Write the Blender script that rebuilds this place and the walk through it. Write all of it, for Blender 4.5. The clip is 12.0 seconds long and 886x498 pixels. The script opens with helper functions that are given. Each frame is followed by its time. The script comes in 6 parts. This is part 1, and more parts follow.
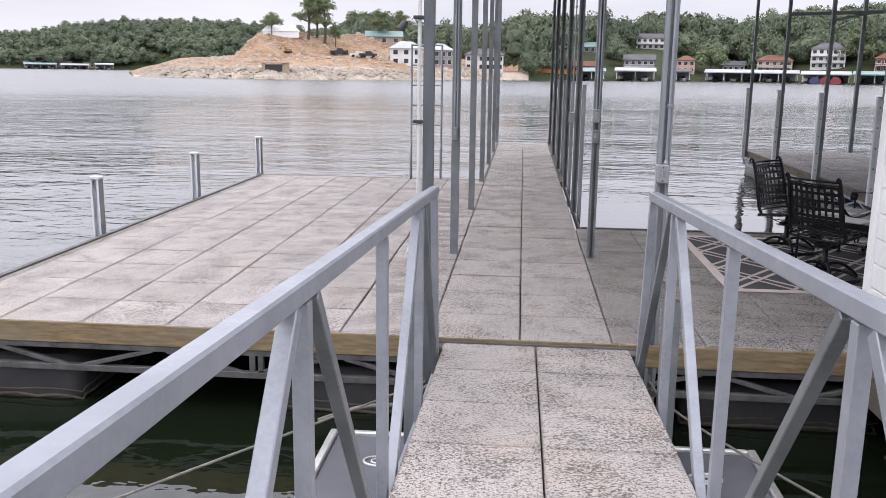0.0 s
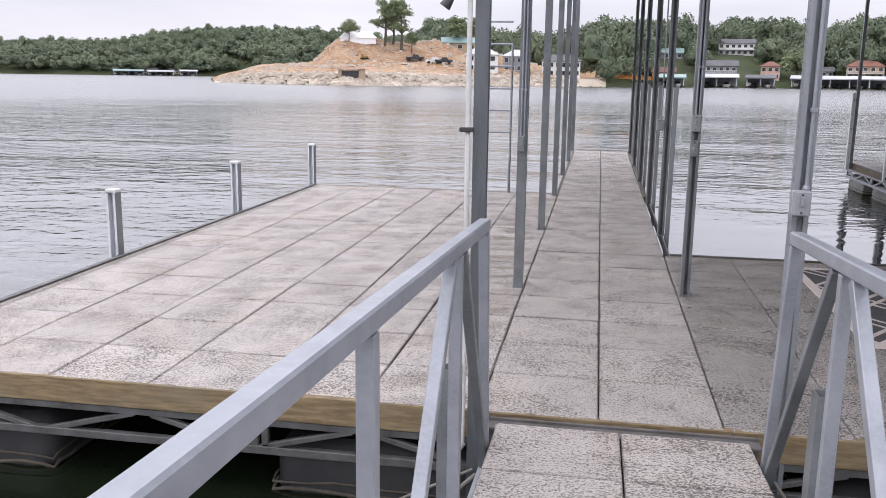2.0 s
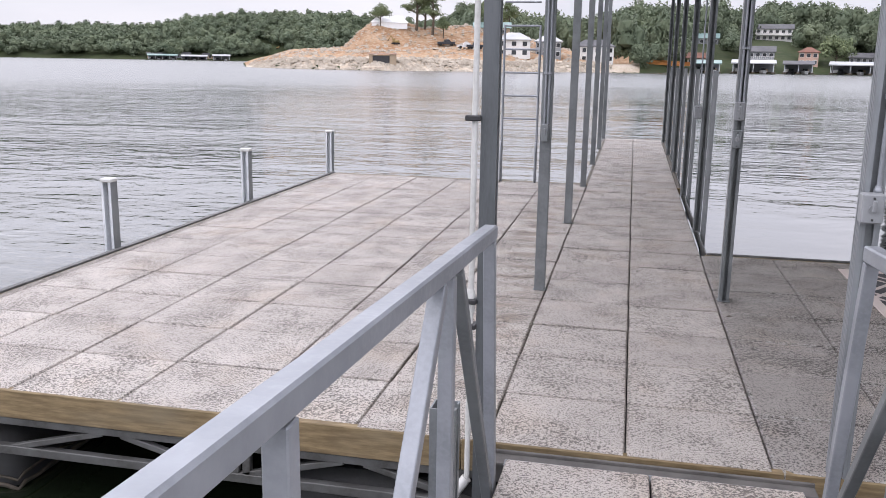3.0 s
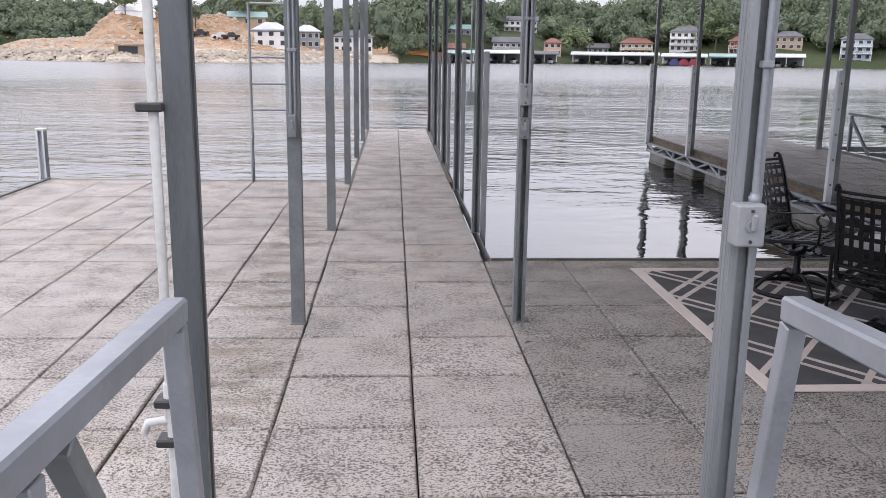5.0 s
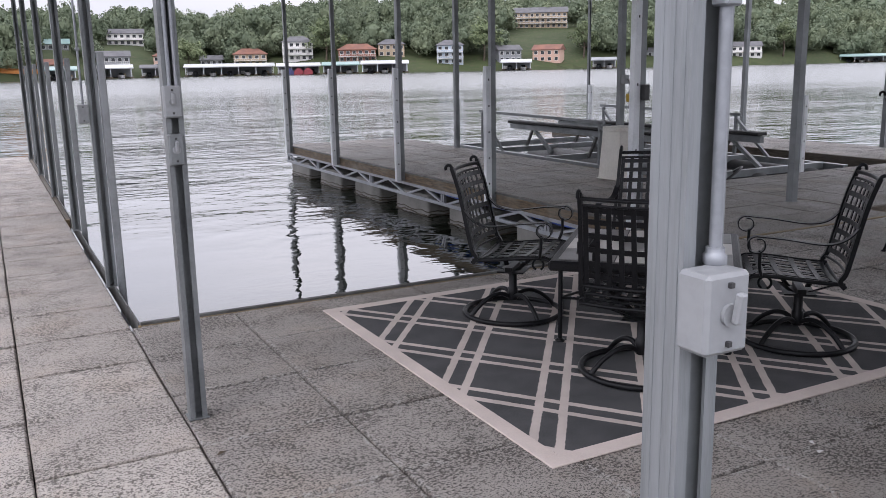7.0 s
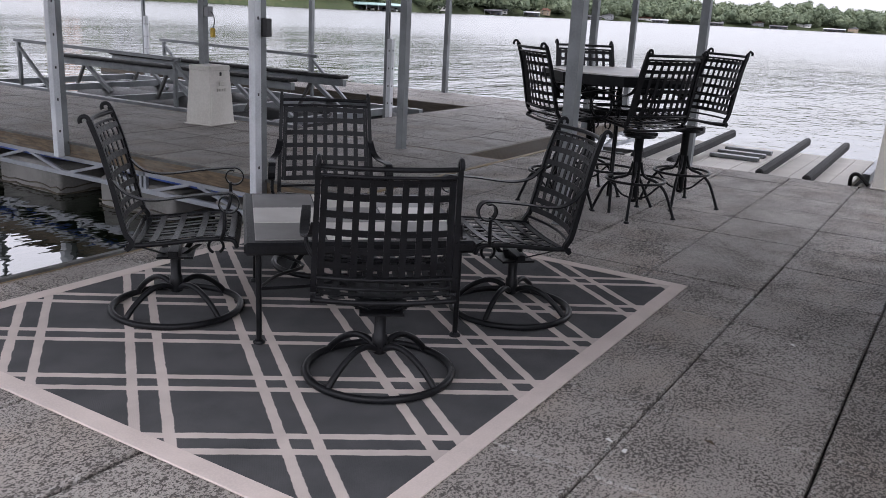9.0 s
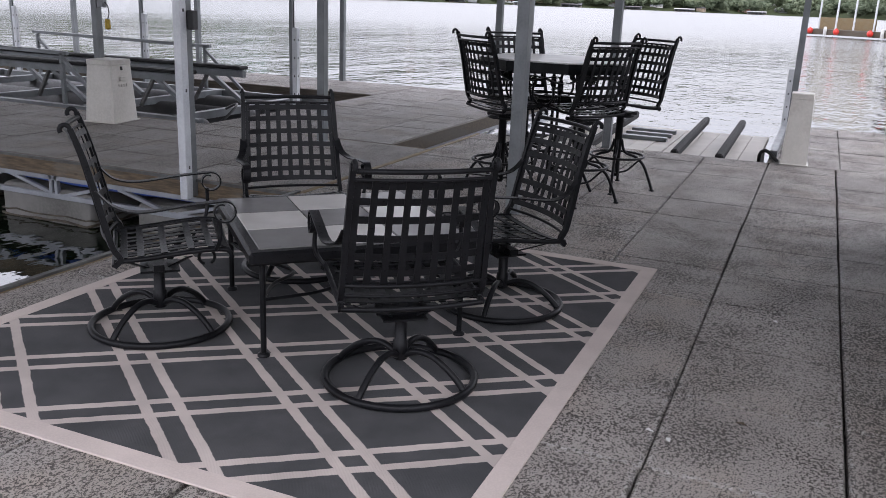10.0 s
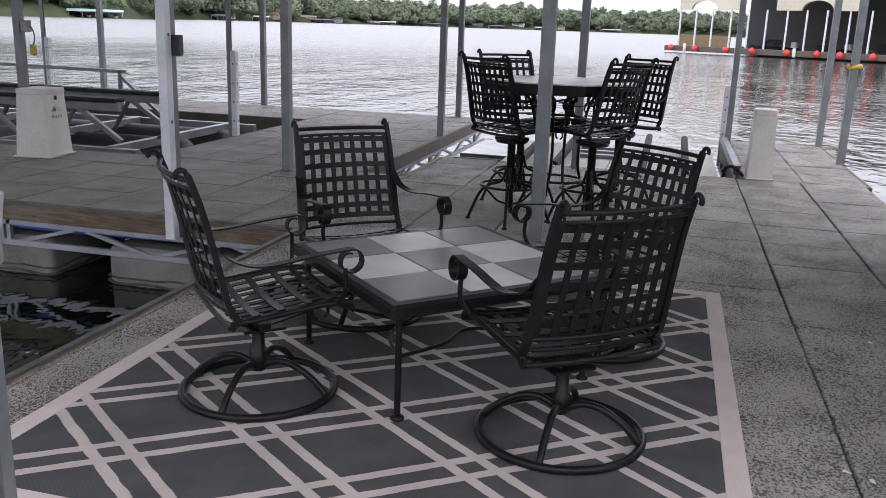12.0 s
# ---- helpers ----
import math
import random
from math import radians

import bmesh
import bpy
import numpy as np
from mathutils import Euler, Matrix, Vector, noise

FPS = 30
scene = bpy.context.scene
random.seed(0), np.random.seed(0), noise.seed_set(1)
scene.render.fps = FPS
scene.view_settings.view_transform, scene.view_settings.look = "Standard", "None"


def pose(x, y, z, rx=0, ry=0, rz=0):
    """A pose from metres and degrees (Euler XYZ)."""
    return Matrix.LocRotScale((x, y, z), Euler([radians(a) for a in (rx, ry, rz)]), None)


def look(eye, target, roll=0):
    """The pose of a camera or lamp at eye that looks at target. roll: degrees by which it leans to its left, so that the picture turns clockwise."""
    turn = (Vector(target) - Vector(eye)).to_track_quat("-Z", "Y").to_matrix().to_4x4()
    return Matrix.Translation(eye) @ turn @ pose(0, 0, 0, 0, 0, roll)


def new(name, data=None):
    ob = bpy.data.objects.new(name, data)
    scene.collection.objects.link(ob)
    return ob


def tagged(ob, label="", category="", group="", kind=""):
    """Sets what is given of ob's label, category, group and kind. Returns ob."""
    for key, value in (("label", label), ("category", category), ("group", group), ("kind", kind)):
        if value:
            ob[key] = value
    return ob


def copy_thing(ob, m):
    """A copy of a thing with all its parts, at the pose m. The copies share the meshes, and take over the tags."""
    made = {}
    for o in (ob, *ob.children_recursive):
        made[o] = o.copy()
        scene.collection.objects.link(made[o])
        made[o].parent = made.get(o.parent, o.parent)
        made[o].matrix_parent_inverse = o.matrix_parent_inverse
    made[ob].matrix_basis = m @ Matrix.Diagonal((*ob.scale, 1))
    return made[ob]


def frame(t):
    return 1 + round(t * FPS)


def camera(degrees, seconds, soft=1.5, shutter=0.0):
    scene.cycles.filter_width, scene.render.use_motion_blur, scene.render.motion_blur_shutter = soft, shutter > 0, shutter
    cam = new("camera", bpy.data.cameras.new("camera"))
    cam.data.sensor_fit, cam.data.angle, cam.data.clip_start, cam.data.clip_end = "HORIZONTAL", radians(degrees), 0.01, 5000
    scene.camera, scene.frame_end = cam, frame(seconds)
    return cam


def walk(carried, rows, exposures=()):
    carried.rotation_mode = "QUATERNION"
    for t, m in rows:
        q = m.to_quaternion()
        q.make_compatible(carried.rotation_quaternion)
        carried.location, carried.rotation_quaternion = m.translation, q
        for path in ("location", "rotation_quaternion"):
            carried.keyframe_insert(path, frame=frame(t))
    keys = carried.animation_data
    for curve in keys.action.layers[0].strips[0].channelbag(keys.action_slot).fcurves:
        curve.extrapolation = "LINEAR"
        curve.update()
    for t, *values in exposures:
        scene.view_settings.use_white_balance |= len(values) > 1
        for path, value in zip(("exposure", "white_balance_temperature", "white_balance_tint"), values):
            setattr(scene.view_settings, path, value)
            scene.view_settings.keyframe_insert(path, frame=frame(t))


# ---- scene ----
cam = camera(54.36, 12.0, 0.85)
# seconds, place of the eye, the point looked at, lean
PATH = [
    (0, (-0.03, -5.507, 1.745), (-0.204, -3.556, 1.34), 0.8),
    (0.5, (-0.052, -5.106, 1.736), (-0.231, -3.156, 1.331), 0.7),
    (1, (-0.024, -4.73, 1.72), (-0.299, -2.788, 1.331), 1.0),
    (1.5, (-0.064, -4.382, 1.709), (-0.366, -2.443, 1.321), 1.1),
    (2, (-0.069, -4.141, 1.676), (-0.411, -2.21, 1.283), 0.8),
    (2.5, (-0.046, -3.862, 1.666), (-0.465, -1.951, 1.25), 0.9),
    (4.3, (-0.138, -2.701, 1.598), (-0.242, -0.752, 1.16), 0.9),
    (4.5, (-0.14, -2.587, 1.592), (-0.141, -0.635, 1.157), 0.6),
    (5, (-0.094, -2.242, 1.562), (0.021, -0.294, 1.124), 0.8),
    (5.5, (-0.089, -1.899, 1.535), (0.231, 0.024, 1.09), 0.6),
    (6, (-0.087, -1.568, 1.517), (0.433, 0.307, 1.055), -0.2),
    (6.5, (-0.013, -1.211, 1.497), (0.656, 0.623, 1.061), -0.9),
    (7, (-0.014, -0.874, 1.47), (0.893, 0.859, 1.054), -1.1),
    (7.5, (0.018, -0.56, 1.425), (1.094, 1.067, 0.983), -0.3),
    (9.3, (0.08, 0.518, 1.404), (1.771, 1.443, 0.869), 3.2),
    (9.5, (0.044, 0.621, 1.405), (1.752, 1.515, 0.871), 3.1),
    (10, (-0.107, 0.873, 1.419), (1.664, 1.617, 0.865), 2.4),
    (10.5, (-0.15, 1.122, 1.403), (1.626, 1.851, 0.843), 2.4),
    (11, (-0.138, 1.376, 1.405), (1.69, 1.986, 0.869), 2.2),
    (11.5, (-0.201, 1.625, 1.408), (1.681, 2.058, 0.886), 1.5),
    (12, (-0.155, 1.922, 1.395), (1.721, 2.401, 0.893), 2.0),
]
walk(cam, [(t, look(eye, target, roll)) for t, eye, target, roll in PATH],
     exposures=[(0, -0.06, 6350, 17), (6, -0.02, 6350, 17), (9.5, 0.24, 6300, 17), (12, 0.24, 6300, 17)])

# ---------------------------------------------------------------- sky and sun
WATER = -0.6          # level of the lake; the deck's walking surface is z = 0
SUN_EL, SUN_AZ = 48.0, -110.0
world = bpy.data.worlds.new("overcast_sky")
scene.world = world
world.use_nodes = True
wn = world.node_tree
wn.nodes.clear()
w_out = wn.nodes.new("ShaderNodeOutputWorld")
w_bg = wn.nodes.new("ShaderNodeBackground")
w_sky = wn.nodes.new("ShaderNodeTexSky")
w_sky.sky_type, w_sky.sun_disc = "NISHITA", False
w_sky.sun_elevation, w_sky.sun_rotation = radians(SUN_EL), radians(SUN_AZ)
w_mul = wn.nodes.new("ShaderNodeVectorMath")
w_mul.operation = "SCALE"
w_mul.inputs["Scale"].default_value = 0.1
w_co = wn.nodes.new("ShaderNodeTexCoord")
w_map = wn.nodes.new("ShaderNodeMapping")
w_map.inputs["Scale"].default_value = (1.0, 1.0, 5.0)
w_noise = wn.nodes.new("ShaderNodeTexNoise")
w_noise.inputs["Scale"].default_value = 2.6
w_noise.inputs["Detail"].default_value = 5.0
w_ramp = wn.nodes.new("ShaderNodeValToRGB")
w_ramp.color_ramp.elements[0].position, w_ramp.color_ramp.elements[0].color = 0.32, (0.78, 0.80, 0.86, 1)
w_ramp.color_ramp.elements[1].position, w_ramp.color_ramp.elements[1].color = 0.68, (0.97, 0.97, 1.0, 1)
w_mix = wn.nodes.new("ShaderNodeMix")
w_mix.data_type = "RGBA"
w_mix.inputs["Factor"].default_value = 0.9
wn.links.new(w_co.outputs["Generated"], w_map.inputs["Vector"])
wn.links.new(w_map.outputs["Vector"], w_noise.inputs["Vector"])
wn.links.new(w_noise.outputs["Fac"], w_ramp.inputs["Fac"])
wn.links.new(w_sky.outputs["Color"], w_mul.inputs[0])
wn.links.new(w_mul.outputs["Vector"], w_mix.inputs["A"])
wn.links.new(w_ramp.outputs["Color"], w_mix.inputs["B"])
wn.links.new(w_mix.outputs["Result"], w_bg.inputs["Color"])
w_bg.inputs["Strength"].default_value = 1.0
# an overcast sky is about two and a half times as bright overhead as along the horizon
w_sep = wn.nodes.new("ShaderNodeSeparateXYZ")
w_up = wn.nodes.new("ShaderNodeMapRange")
w_up.inputs["From Min"].default_value, w_up.inputs["From Max"].default_value = 0.075, 0.36
w_up.inputs["To Min"].default_value, w_up.inputs["To Max"].default_value = 1.08, 2.85
wn.links.new(w_co.outputs["Generated"], w_sep.inputs[0])
wn.links.new(w_sep.outputs["Z"], w_up.inputs["Value"])
wn.links.new(w_up.outputs["Result"], w_bg.inputs["Strength"])
wn.links.new(w_bg.outputs["Background"], w_out.inputs["Surface"])

sun = new("sun", bpy.data.lights.new("sun", "SUN"))
sun.data.energy, sun.data.angle, sun.data.color = 0.6, radians(20), (1.0, 0.95, 0.88)
sun.matrix_world = look((0, 0, 0), (-math.sin(radians(SUN_AZ)) * math.cos(radians(SUN_EL)), -math.cos(radians(SUN_AZ)) * math.cos(radians(SUN_EL)), -math.sin(radians(SUN_EL))))


# ---------------------------------------------------------------- materials
class Nodes:
    """A short way to wire a Principled material."""

    def __init__(self, name):
        self.m = bpy.data.materials.new(name)
        self.m.use_nodes = True
        self.t = self.m.node_tree
        self.b = self.t.nodes["Principled BSDF"]

    def n(self, kind, **sets):
        node = self.t.nodes.new("ShaderNode" + kind)
        for key, value in sets.items():
            node.inputs[key.replace("_", " ")].default_value = value
        return node

    def link(self, a, b):
        self.t.links.new(a, b)

    def place(self, scale=(1, 1, 1), turn=(0, 0, 0), local=False):
        src = self.n("TexCoord").outputs["Object"] if local else self.n("NewGeometry").outputs["Position"]
        mp = self.n("Mapping", Scale=scale, Rotation=turn)
        self.link(src, mp.inputs["Vector"])
        return mp.outputs["Vector"]

    def noise(self, vec, scale, detail=4.0, rough=0.55):
        node = self.n("TexNoise", Scale=scale, Detail=detail, Roughness=rough)
        self.link(vec, node.inputs["Vector"])
        return node.outputs["Fac"]

    def band(self, value, lo, hi, a=0.0, b=1.0):
        node = self.n("MapRange")
        node.interpolation_type = "SMOOTHSTEP"
        for key, v in (("From Min", lo), ("From Max", hi), ("To Min", a), ("To Max", b)):
            node.inputs[key].default_value = v
        self.link(value, node.inputs["Value"])
        return node.outputs["Result"]

    def math(self, op, a, b=0.0):
        node = self.n("Math")
        node.operation = op
        for socket, v in zip(node.inputs, (a, b)):
            if isinstance(v, (int, float)):
                socket.default_value = v
            else:
                self.link(v, socket)
        return node.outputs[0]

    def mix(self, fac, a, b, blend="MIX"):
        node = self.n("Mix")
        node.data_type, node.blend_type = "RGBA", blend
        for key, v in (("Factor", fac), ("A", a), ("B", b)):
            socket = node.inputs[key] if key == "Factor" else [s for s in node.inputs if s.name == key and s.type == "RGBA"][0]
            if isinstance(v, (int, float)):
                socket.default_value = v
            elif isinstance(v, tuple):
                socket.default_value = (*v, 1)
            else:
                self.link(v, socket)
        return [s for s in node.outputs if s.type == "RGBA"][0]

    def done(self, color, rough=0.6, metal=0.0, bump=None, strength=0.3, depth=0.01, spec=0.5):
        if isinstance(color, tuple):
            self.b.inputs["Base Color"].default_value = (*color, 1)
        else:
            self.link(color, self.b.inputs["Base Color"])
        if isinstance(rough, (int, float)):
            self.b.inputs["Roughness"].default_value = rough
        else:
            self.link(rough, self.b.inputs["Roughness"])
        self.b.inputs["Metallic"].default_value = metal
        self.b.inputs["Specular IOR Level"].default_value = spec
        if bump is not None:
            node = self.n("Bump", Strength=strength, Distance=depth)
            self.link(bump, node.inputs["Height"])
            self.link(node.outputs["Normal"], self.b.inputs["Normal"])
        return self.m


def worn(name, base, dark, coarse=3.0, fine=60.0, rough=0.6, metal=0.0, strength=0.25, depth=0.004, local=False, vary=0.0, stretch=(1, 1, 1)):
    """Paint, metal or plastic with a broad and a fine variation."""
    k = Nodes(name)
    p = k.place(stretch, local=local)
    big, small = k.noise(p, coarse, 5), k.noise(p, fine, 4)
    c = k.mix(k.band(big, 0.3, 0.72), dark, base)
    c = k.mix(k.band(small, 0.35, 0.7, 0.0, 0.35), c, tuple(v * 1.15 for v in base))
    if vary:
        r = k.n("ObjectInfo").outputs["Random"]
        c = k.mix(k.math("MULTIPLY", r, vary), c, tuple(v * 0.5 for v in base))
    return k.done(c, k.band(small, 0.2, 0.8, max(0.05, rough - 0.12), min(1, rough + 0.12)), metal, small, strength, depth)


def paver(name, light, dark, pit, pit_at, vary, stained, dusty=False):
    """Worn exposed-aggregate concrete: fine pits in drifts, dirt along the joints, a tint from piece to piece."""
    k = Nodes(name)
    p = k.place()
    drift = k.noise(p, 3.1, 4)
    broad = k.noise(p, 0.8, 3)
    grain = k.noise(p, 210.0, 3, 0.7)
    r = k.n("ObjectInfo").outputs["Random"]
    pits_a = k.noise(k.place((0.9, 1.1, 1)), 82.0, 3.0, 0.6)
    pits_b = k.noise(p, 150.0, 2, 0.5)
    pits_c = k.noise(k.place((0.9, 1.1, 1)), 44.0, 4, 0.65)
    edge = k.math("ADD", k.band(drift, 0.3, 0.72, pit_at + 0.04, pit_at - 0.05), k.math("MULTIPLY", r, 0.02))
    mask_a = k.band(k.math("SUBTRACT", pits_a, edge), 0.0, 0.03)
    mask_b = k.band(pits_b, 0.56, 0.61)
    mask_c = k.band(k.math("SUBTRACT", pits_c, edge), 0.055, 0.085)
    mask = k.math("MAXIMUM", k.math("MAXIMUM", mask_a, mask_c), k.math("MULTIPLY", mask_b, 0.9))
    c = k.mix(k.band(broad, 0.3, 0.7), dark, light)
    c = k.mix(k.band(grain, 0.25, 0.75, 0.0, 0.55), c, tuple(v * 1.22 for v in light))
    c = k.mix(k.math("MULTIPLY", r, vary), c, (dark[0] * 0.78, dark[1] * 0.76, dark[2] * 0.76))
    warm = k.band(k.noise(p, 1.7, 4), 0.48, 0.72, 0.0, 0.4)
    c = k.mix(warm, c, (light[0] * 0.98, light[1] * 0.86, light[2] * 0.74))
    if stained:
        xyz = k.n("SeparateXYZ")
        k.link(p, xyz.inputs[0])
        across = k.band(k.math("ABSOLUTE", k.math("ADD", xyz.outputs["X"], 0.92)), 0.1, 0.36, 1, 0)
        along = k.band(k.math("ABSOLUTE", k.math("SUBTRACT", xyz.outputs["Y"], 3.6)), 2.2, 4.6, 1, 0)
        rust = k.math("MULTIPLY", k.math("MULTIPLY", across, along), k.band(k.noise(k.place((1, 2.2, 1)), 2.3, 5), 0.42, 0.62, 0, 0.6))
        c = k.mix(rust, c, (0.20, 0.145, 0.10))
    # dirt that gathers in the joints
    own = k.n("SeparateXYZ")
    k.link(k.place(local=True), own.inputs[0])
    far_x = k.math("ABSOLUTE", k.math("SUBTRACT", own.outputs["X"], 0.305))
    far_y = k.math("ABSOLUTE", k.math("SUBTRACT", own.outputs["Y"], 0.305))
    rim = k.math("ADD", k.math("MAXIMUM", far_x, far_y), k.math("MULTIPLY", k.math("SUBTRACT", pits_c, 0.5), 0.03))
    dirt = k.band(rim, 0.288, 0.303, 0.0, 0.62)
    if dusty:
        speck = k.band(k.noise(p, 34.0, 4, 0.7), 0.44, 0.58)
        dust = k.math("MULTIPLY", k.band(rim, 0.272, 0.299, 0.0, 0.95), k.math("MULTIPLY", speck, k.band(k.noise(p, 1.3, 3), 0.32, 0.52)))
        c = k.mix(dust, c, (0.52, 0.51, 0.49))
    c = k.mix(dirt, c, (dark[0] * 0.5, dark[1] * 0.48, dark[2] * 0.45))
    c = k.mix(k.math("MULTIPLY", mask, 0.88), c, pit)
    height = k.math("SUBTRACT", k.math("MULTIPLY", grain, 0.3), mask)
    return k.done(c, k.band(drift, 0.3, 0.7, 0.62, 0.85), 0.0, height, 0.8, 0.006, 0.35)


def lumber(name, base, dark, grey, along=(1.0, 6.0, 9.0)):
    k = Nodes(name)
    p = k.place(along)
    ring = k.noise(p, 5.0, 6, 0.65)
    c = k.mix(k.band(ring, 0.35, 0.7), dark, base)
    c = k.mix(k.band(k.noise(k.place((0.6, 1, 2)), 1.8, 4), 0.45, 0.75, 0, 0.7), c, grey)
    knots = k.n("TexVoronoi", Scale=2.3)
    k.link(k.place((0.8, 1, 2.2)), knots.inputs["Vector"])
    c = k.mix(k.band(knots.outputs["Distance"], 0.03, 0.09, 0.9, 0), c, (0.06, 0.035, 0.02))
    return k.done(c, 0.72, 0, ring, 0.3, 0.004)


def rug_material():
    """Flat-woven charcoal with sand-coloured double lines in two slanting directions and a plain border."""
    k = Nodes("woven_rug")
    p = k.place(local=True)
    xyz = k.n("SeparateXYZ")
    k.link(p, xyz.inputs[0])
    x, y = xyz.outputs["X"], xyz.outputs["Y"]
    wob = k.math("MULTIPLY", k.math("SUBTRACT", k.noise(p, 14.0, 3), 0.5), 0.012)

    def lines(angle, first, period, gap):
        a = radians(angle)
        u = k.math("ADD", k.math("MULTIPLY", x, -math.sin(a)), k.math("MULTIPLY", y, math.cos(a)))
        u = k.math("ADD", u, wob)
        out = None
        for shift in (0.0, gap):
            m = k.math("FLOORED_MODULO", k.math("SUBTRACT", u, first + shift - period / 2), period)
            d = k.math("ABSOLUTE", k.math("SUBTRACT", m, period / 2))
            hit = k.band(d, 0.017, 0.021, 1, 0)
            out = hit if out is None else k.math("MAXIMUM", out, hit)
        return out

    marks = k.math("MAXIMUM", lines(126.6, -3.846, 0.4675, 0.105), lines(52.3, -0.87, 0.459, 0.108))
    weave = k.n("TexWave", Scale=70.0, Distortion=0.4)
    k.link(p, weave.inputs["Vector"])
    soil = k.noise(p, 4.0, 5)
    dark = k.mix(k.band(soil, 0.3, 0.7), (0.058, 0.060, 0.063), (0.082, 0.083, 0.086))
    sand = k.mix(k.band(soil, 0.3, 0.7), (0.44, 0.39, 0.36), (0.55, 0.485, 0.45))
    c = k.mix(marks, dark, sand)
    return k.done(c, 0.9, 0, weave.outputs["Fac"], 0.35, 0.003, 0.2)


def lake():
    k = Nodes("lake_water")
    xyz = k.n("SeparateXYZ")
    p = k.place()
    k.link(p, xyz.inputs[0])
    x, y = xyz.outputs["X"], xyz.outputs["Y"]
    far = k.n("VectorMath")
    far.operation = "LENGTH"
    k.link(p, far.inputs[0])
    # sheltered water among the docks is calm, the open lake is ruffled in drifts
    out = k.math("MAXIMUM", k.math("MAXIMUM", y, k.math("SUBTRACT", x, 9.0)), k.math("SUBTRACT", -6.0, x))
    slip = k.math("MULTIPLY", k.math("MULTIPLY", k.band(x, 0.2, 0.9), k.band(x, 4.6, 6.0, 1, 0)), k.band(y, 8.0, 15.0, 1, 0))
    open_lake = k.math("MULTIPLY", k.band(out, -0.5, 6.0, 0.12, 1.0), k.math("SUBTRACT", 1.0, k.math("MULTIPLY", slip, 0.78)))
    drift = k.band(k.noise(k.place((0.5, 1.5, 1), (0, 0, 0.2)), 0.06, 4), 0.4, 0.6, 0.45, 1.0)
    ripple = k.noise(k.place((0.8, 1.15, 1), (0, 0, 0.15)), 3.0, 3.0, 0.5)
    chop = k.noise(k.place((0.6, 1.2, 1), (0, 0, 0.1)), 1.1, 3.0, 0.5)
    swell = k.noise(k.place((0.6, 1.0, 1), (0, 0, -0.35)), 0.3, 2.5, 0.5)
    h = k.math("ADD", k.math("MULTIPLY", ripple, 0.42), k.math("ADD", k.math("MULTIPLY", swell, 0.6), k.math("MULTIPLY", chop, 0.6)))
    h = k.math("MULTIPLY", h, k.math("MULTIPLY", open_lake, drift))
    deep = k.mix(k.band(k.noise(p, 0.1, 3), 0.3, 0.7), (0.005, 0.009, 0.0045), (0.008, 0.012, 0.006))
    # wavelets too fine to model roughen the open water
    mat = k.done(deep, k.band(far.outputs["Value"], 14.0, 110.0, 0.02, 0.24), 0, h, 1.0, 0.13, 0.5)
    k.link(k.band(far.outputs["Value"], 5.0, 12.0, 1.45, 2.85), k.b.inputs["IOR"])
    return mat


def foliage(name, a, b, c, clumps=0.0):
    """Leaves: a tint from piece to piece, another from tree to tree; clumps: leafy relief on solid crown masses."""
    k = Nodes(name)
    r = k.n("NewGeometry").outputs["Random Per Island"]
    p = k.place()
    col = k.mix(r, a, b)
    col = k.mix(k.band(k.noise(p, 0.09, 2), 0.42, 0.66, 0, 0.6), col, c)
    col = k.mix(k.band(k.noise(p, 0.021, 3), 0.4, 0.62, 0, 0.4), col, tuple(v * 0.7 for v in a))
    if not clumps:
        return k.done(col, 0.75, 0, None, spec=0.2)
    leaf = k.noise(p, clumps, 5, 0.72)
    col = k.mix(k.band(leaf, 0.36, 0.62, 0.42, 0.0), col, tuple(v * 0.45 for v in a))
    return k.done(col, 0.85, 0, leaf, 1.0, 0.75, 0.12)


def ground_mix(name, a, b, c, scale, bump=0.5, depth=0.3):
    k = Nodes(name)
    p = k.place((1, 1, 3.0))
    n1, n2 = k.noise(p, scale, 6, 0.6), k.noise(p, scale * 8, 5, 0.65)
    col = k.mix(k.band(n1, 0.35, 0.65), a, b)
    col = k.mix(k.band(n2, 0.45, 0.7, 0, 0.8), col, c)
    return k.done(col, 0.9, 0, n2, bump, depth, 0.15)


def glazed(name, base, dark):
    """Smooth glazed tile, faintly clouded."""
    k = Nodes(name)
    p = k.place()
    return k.done(k.mix(k.band(k.noise(p, 7.0, 4), 0.3, 0.7), dark, base), k.band(k.noise(p, 3.0, 3), 0.3, 0.7, 0.3, 0.42), 0, None, spec=0.5)


def lit_glass(name, tint):
    k = Nodes(name)
    return k.done(k.mix(k.band(k.noise(k.place(), 0.4, 2), 0.4, 0.6), tint, tuple(v * 0.5 for v in tint)), 0.08, 0, None)


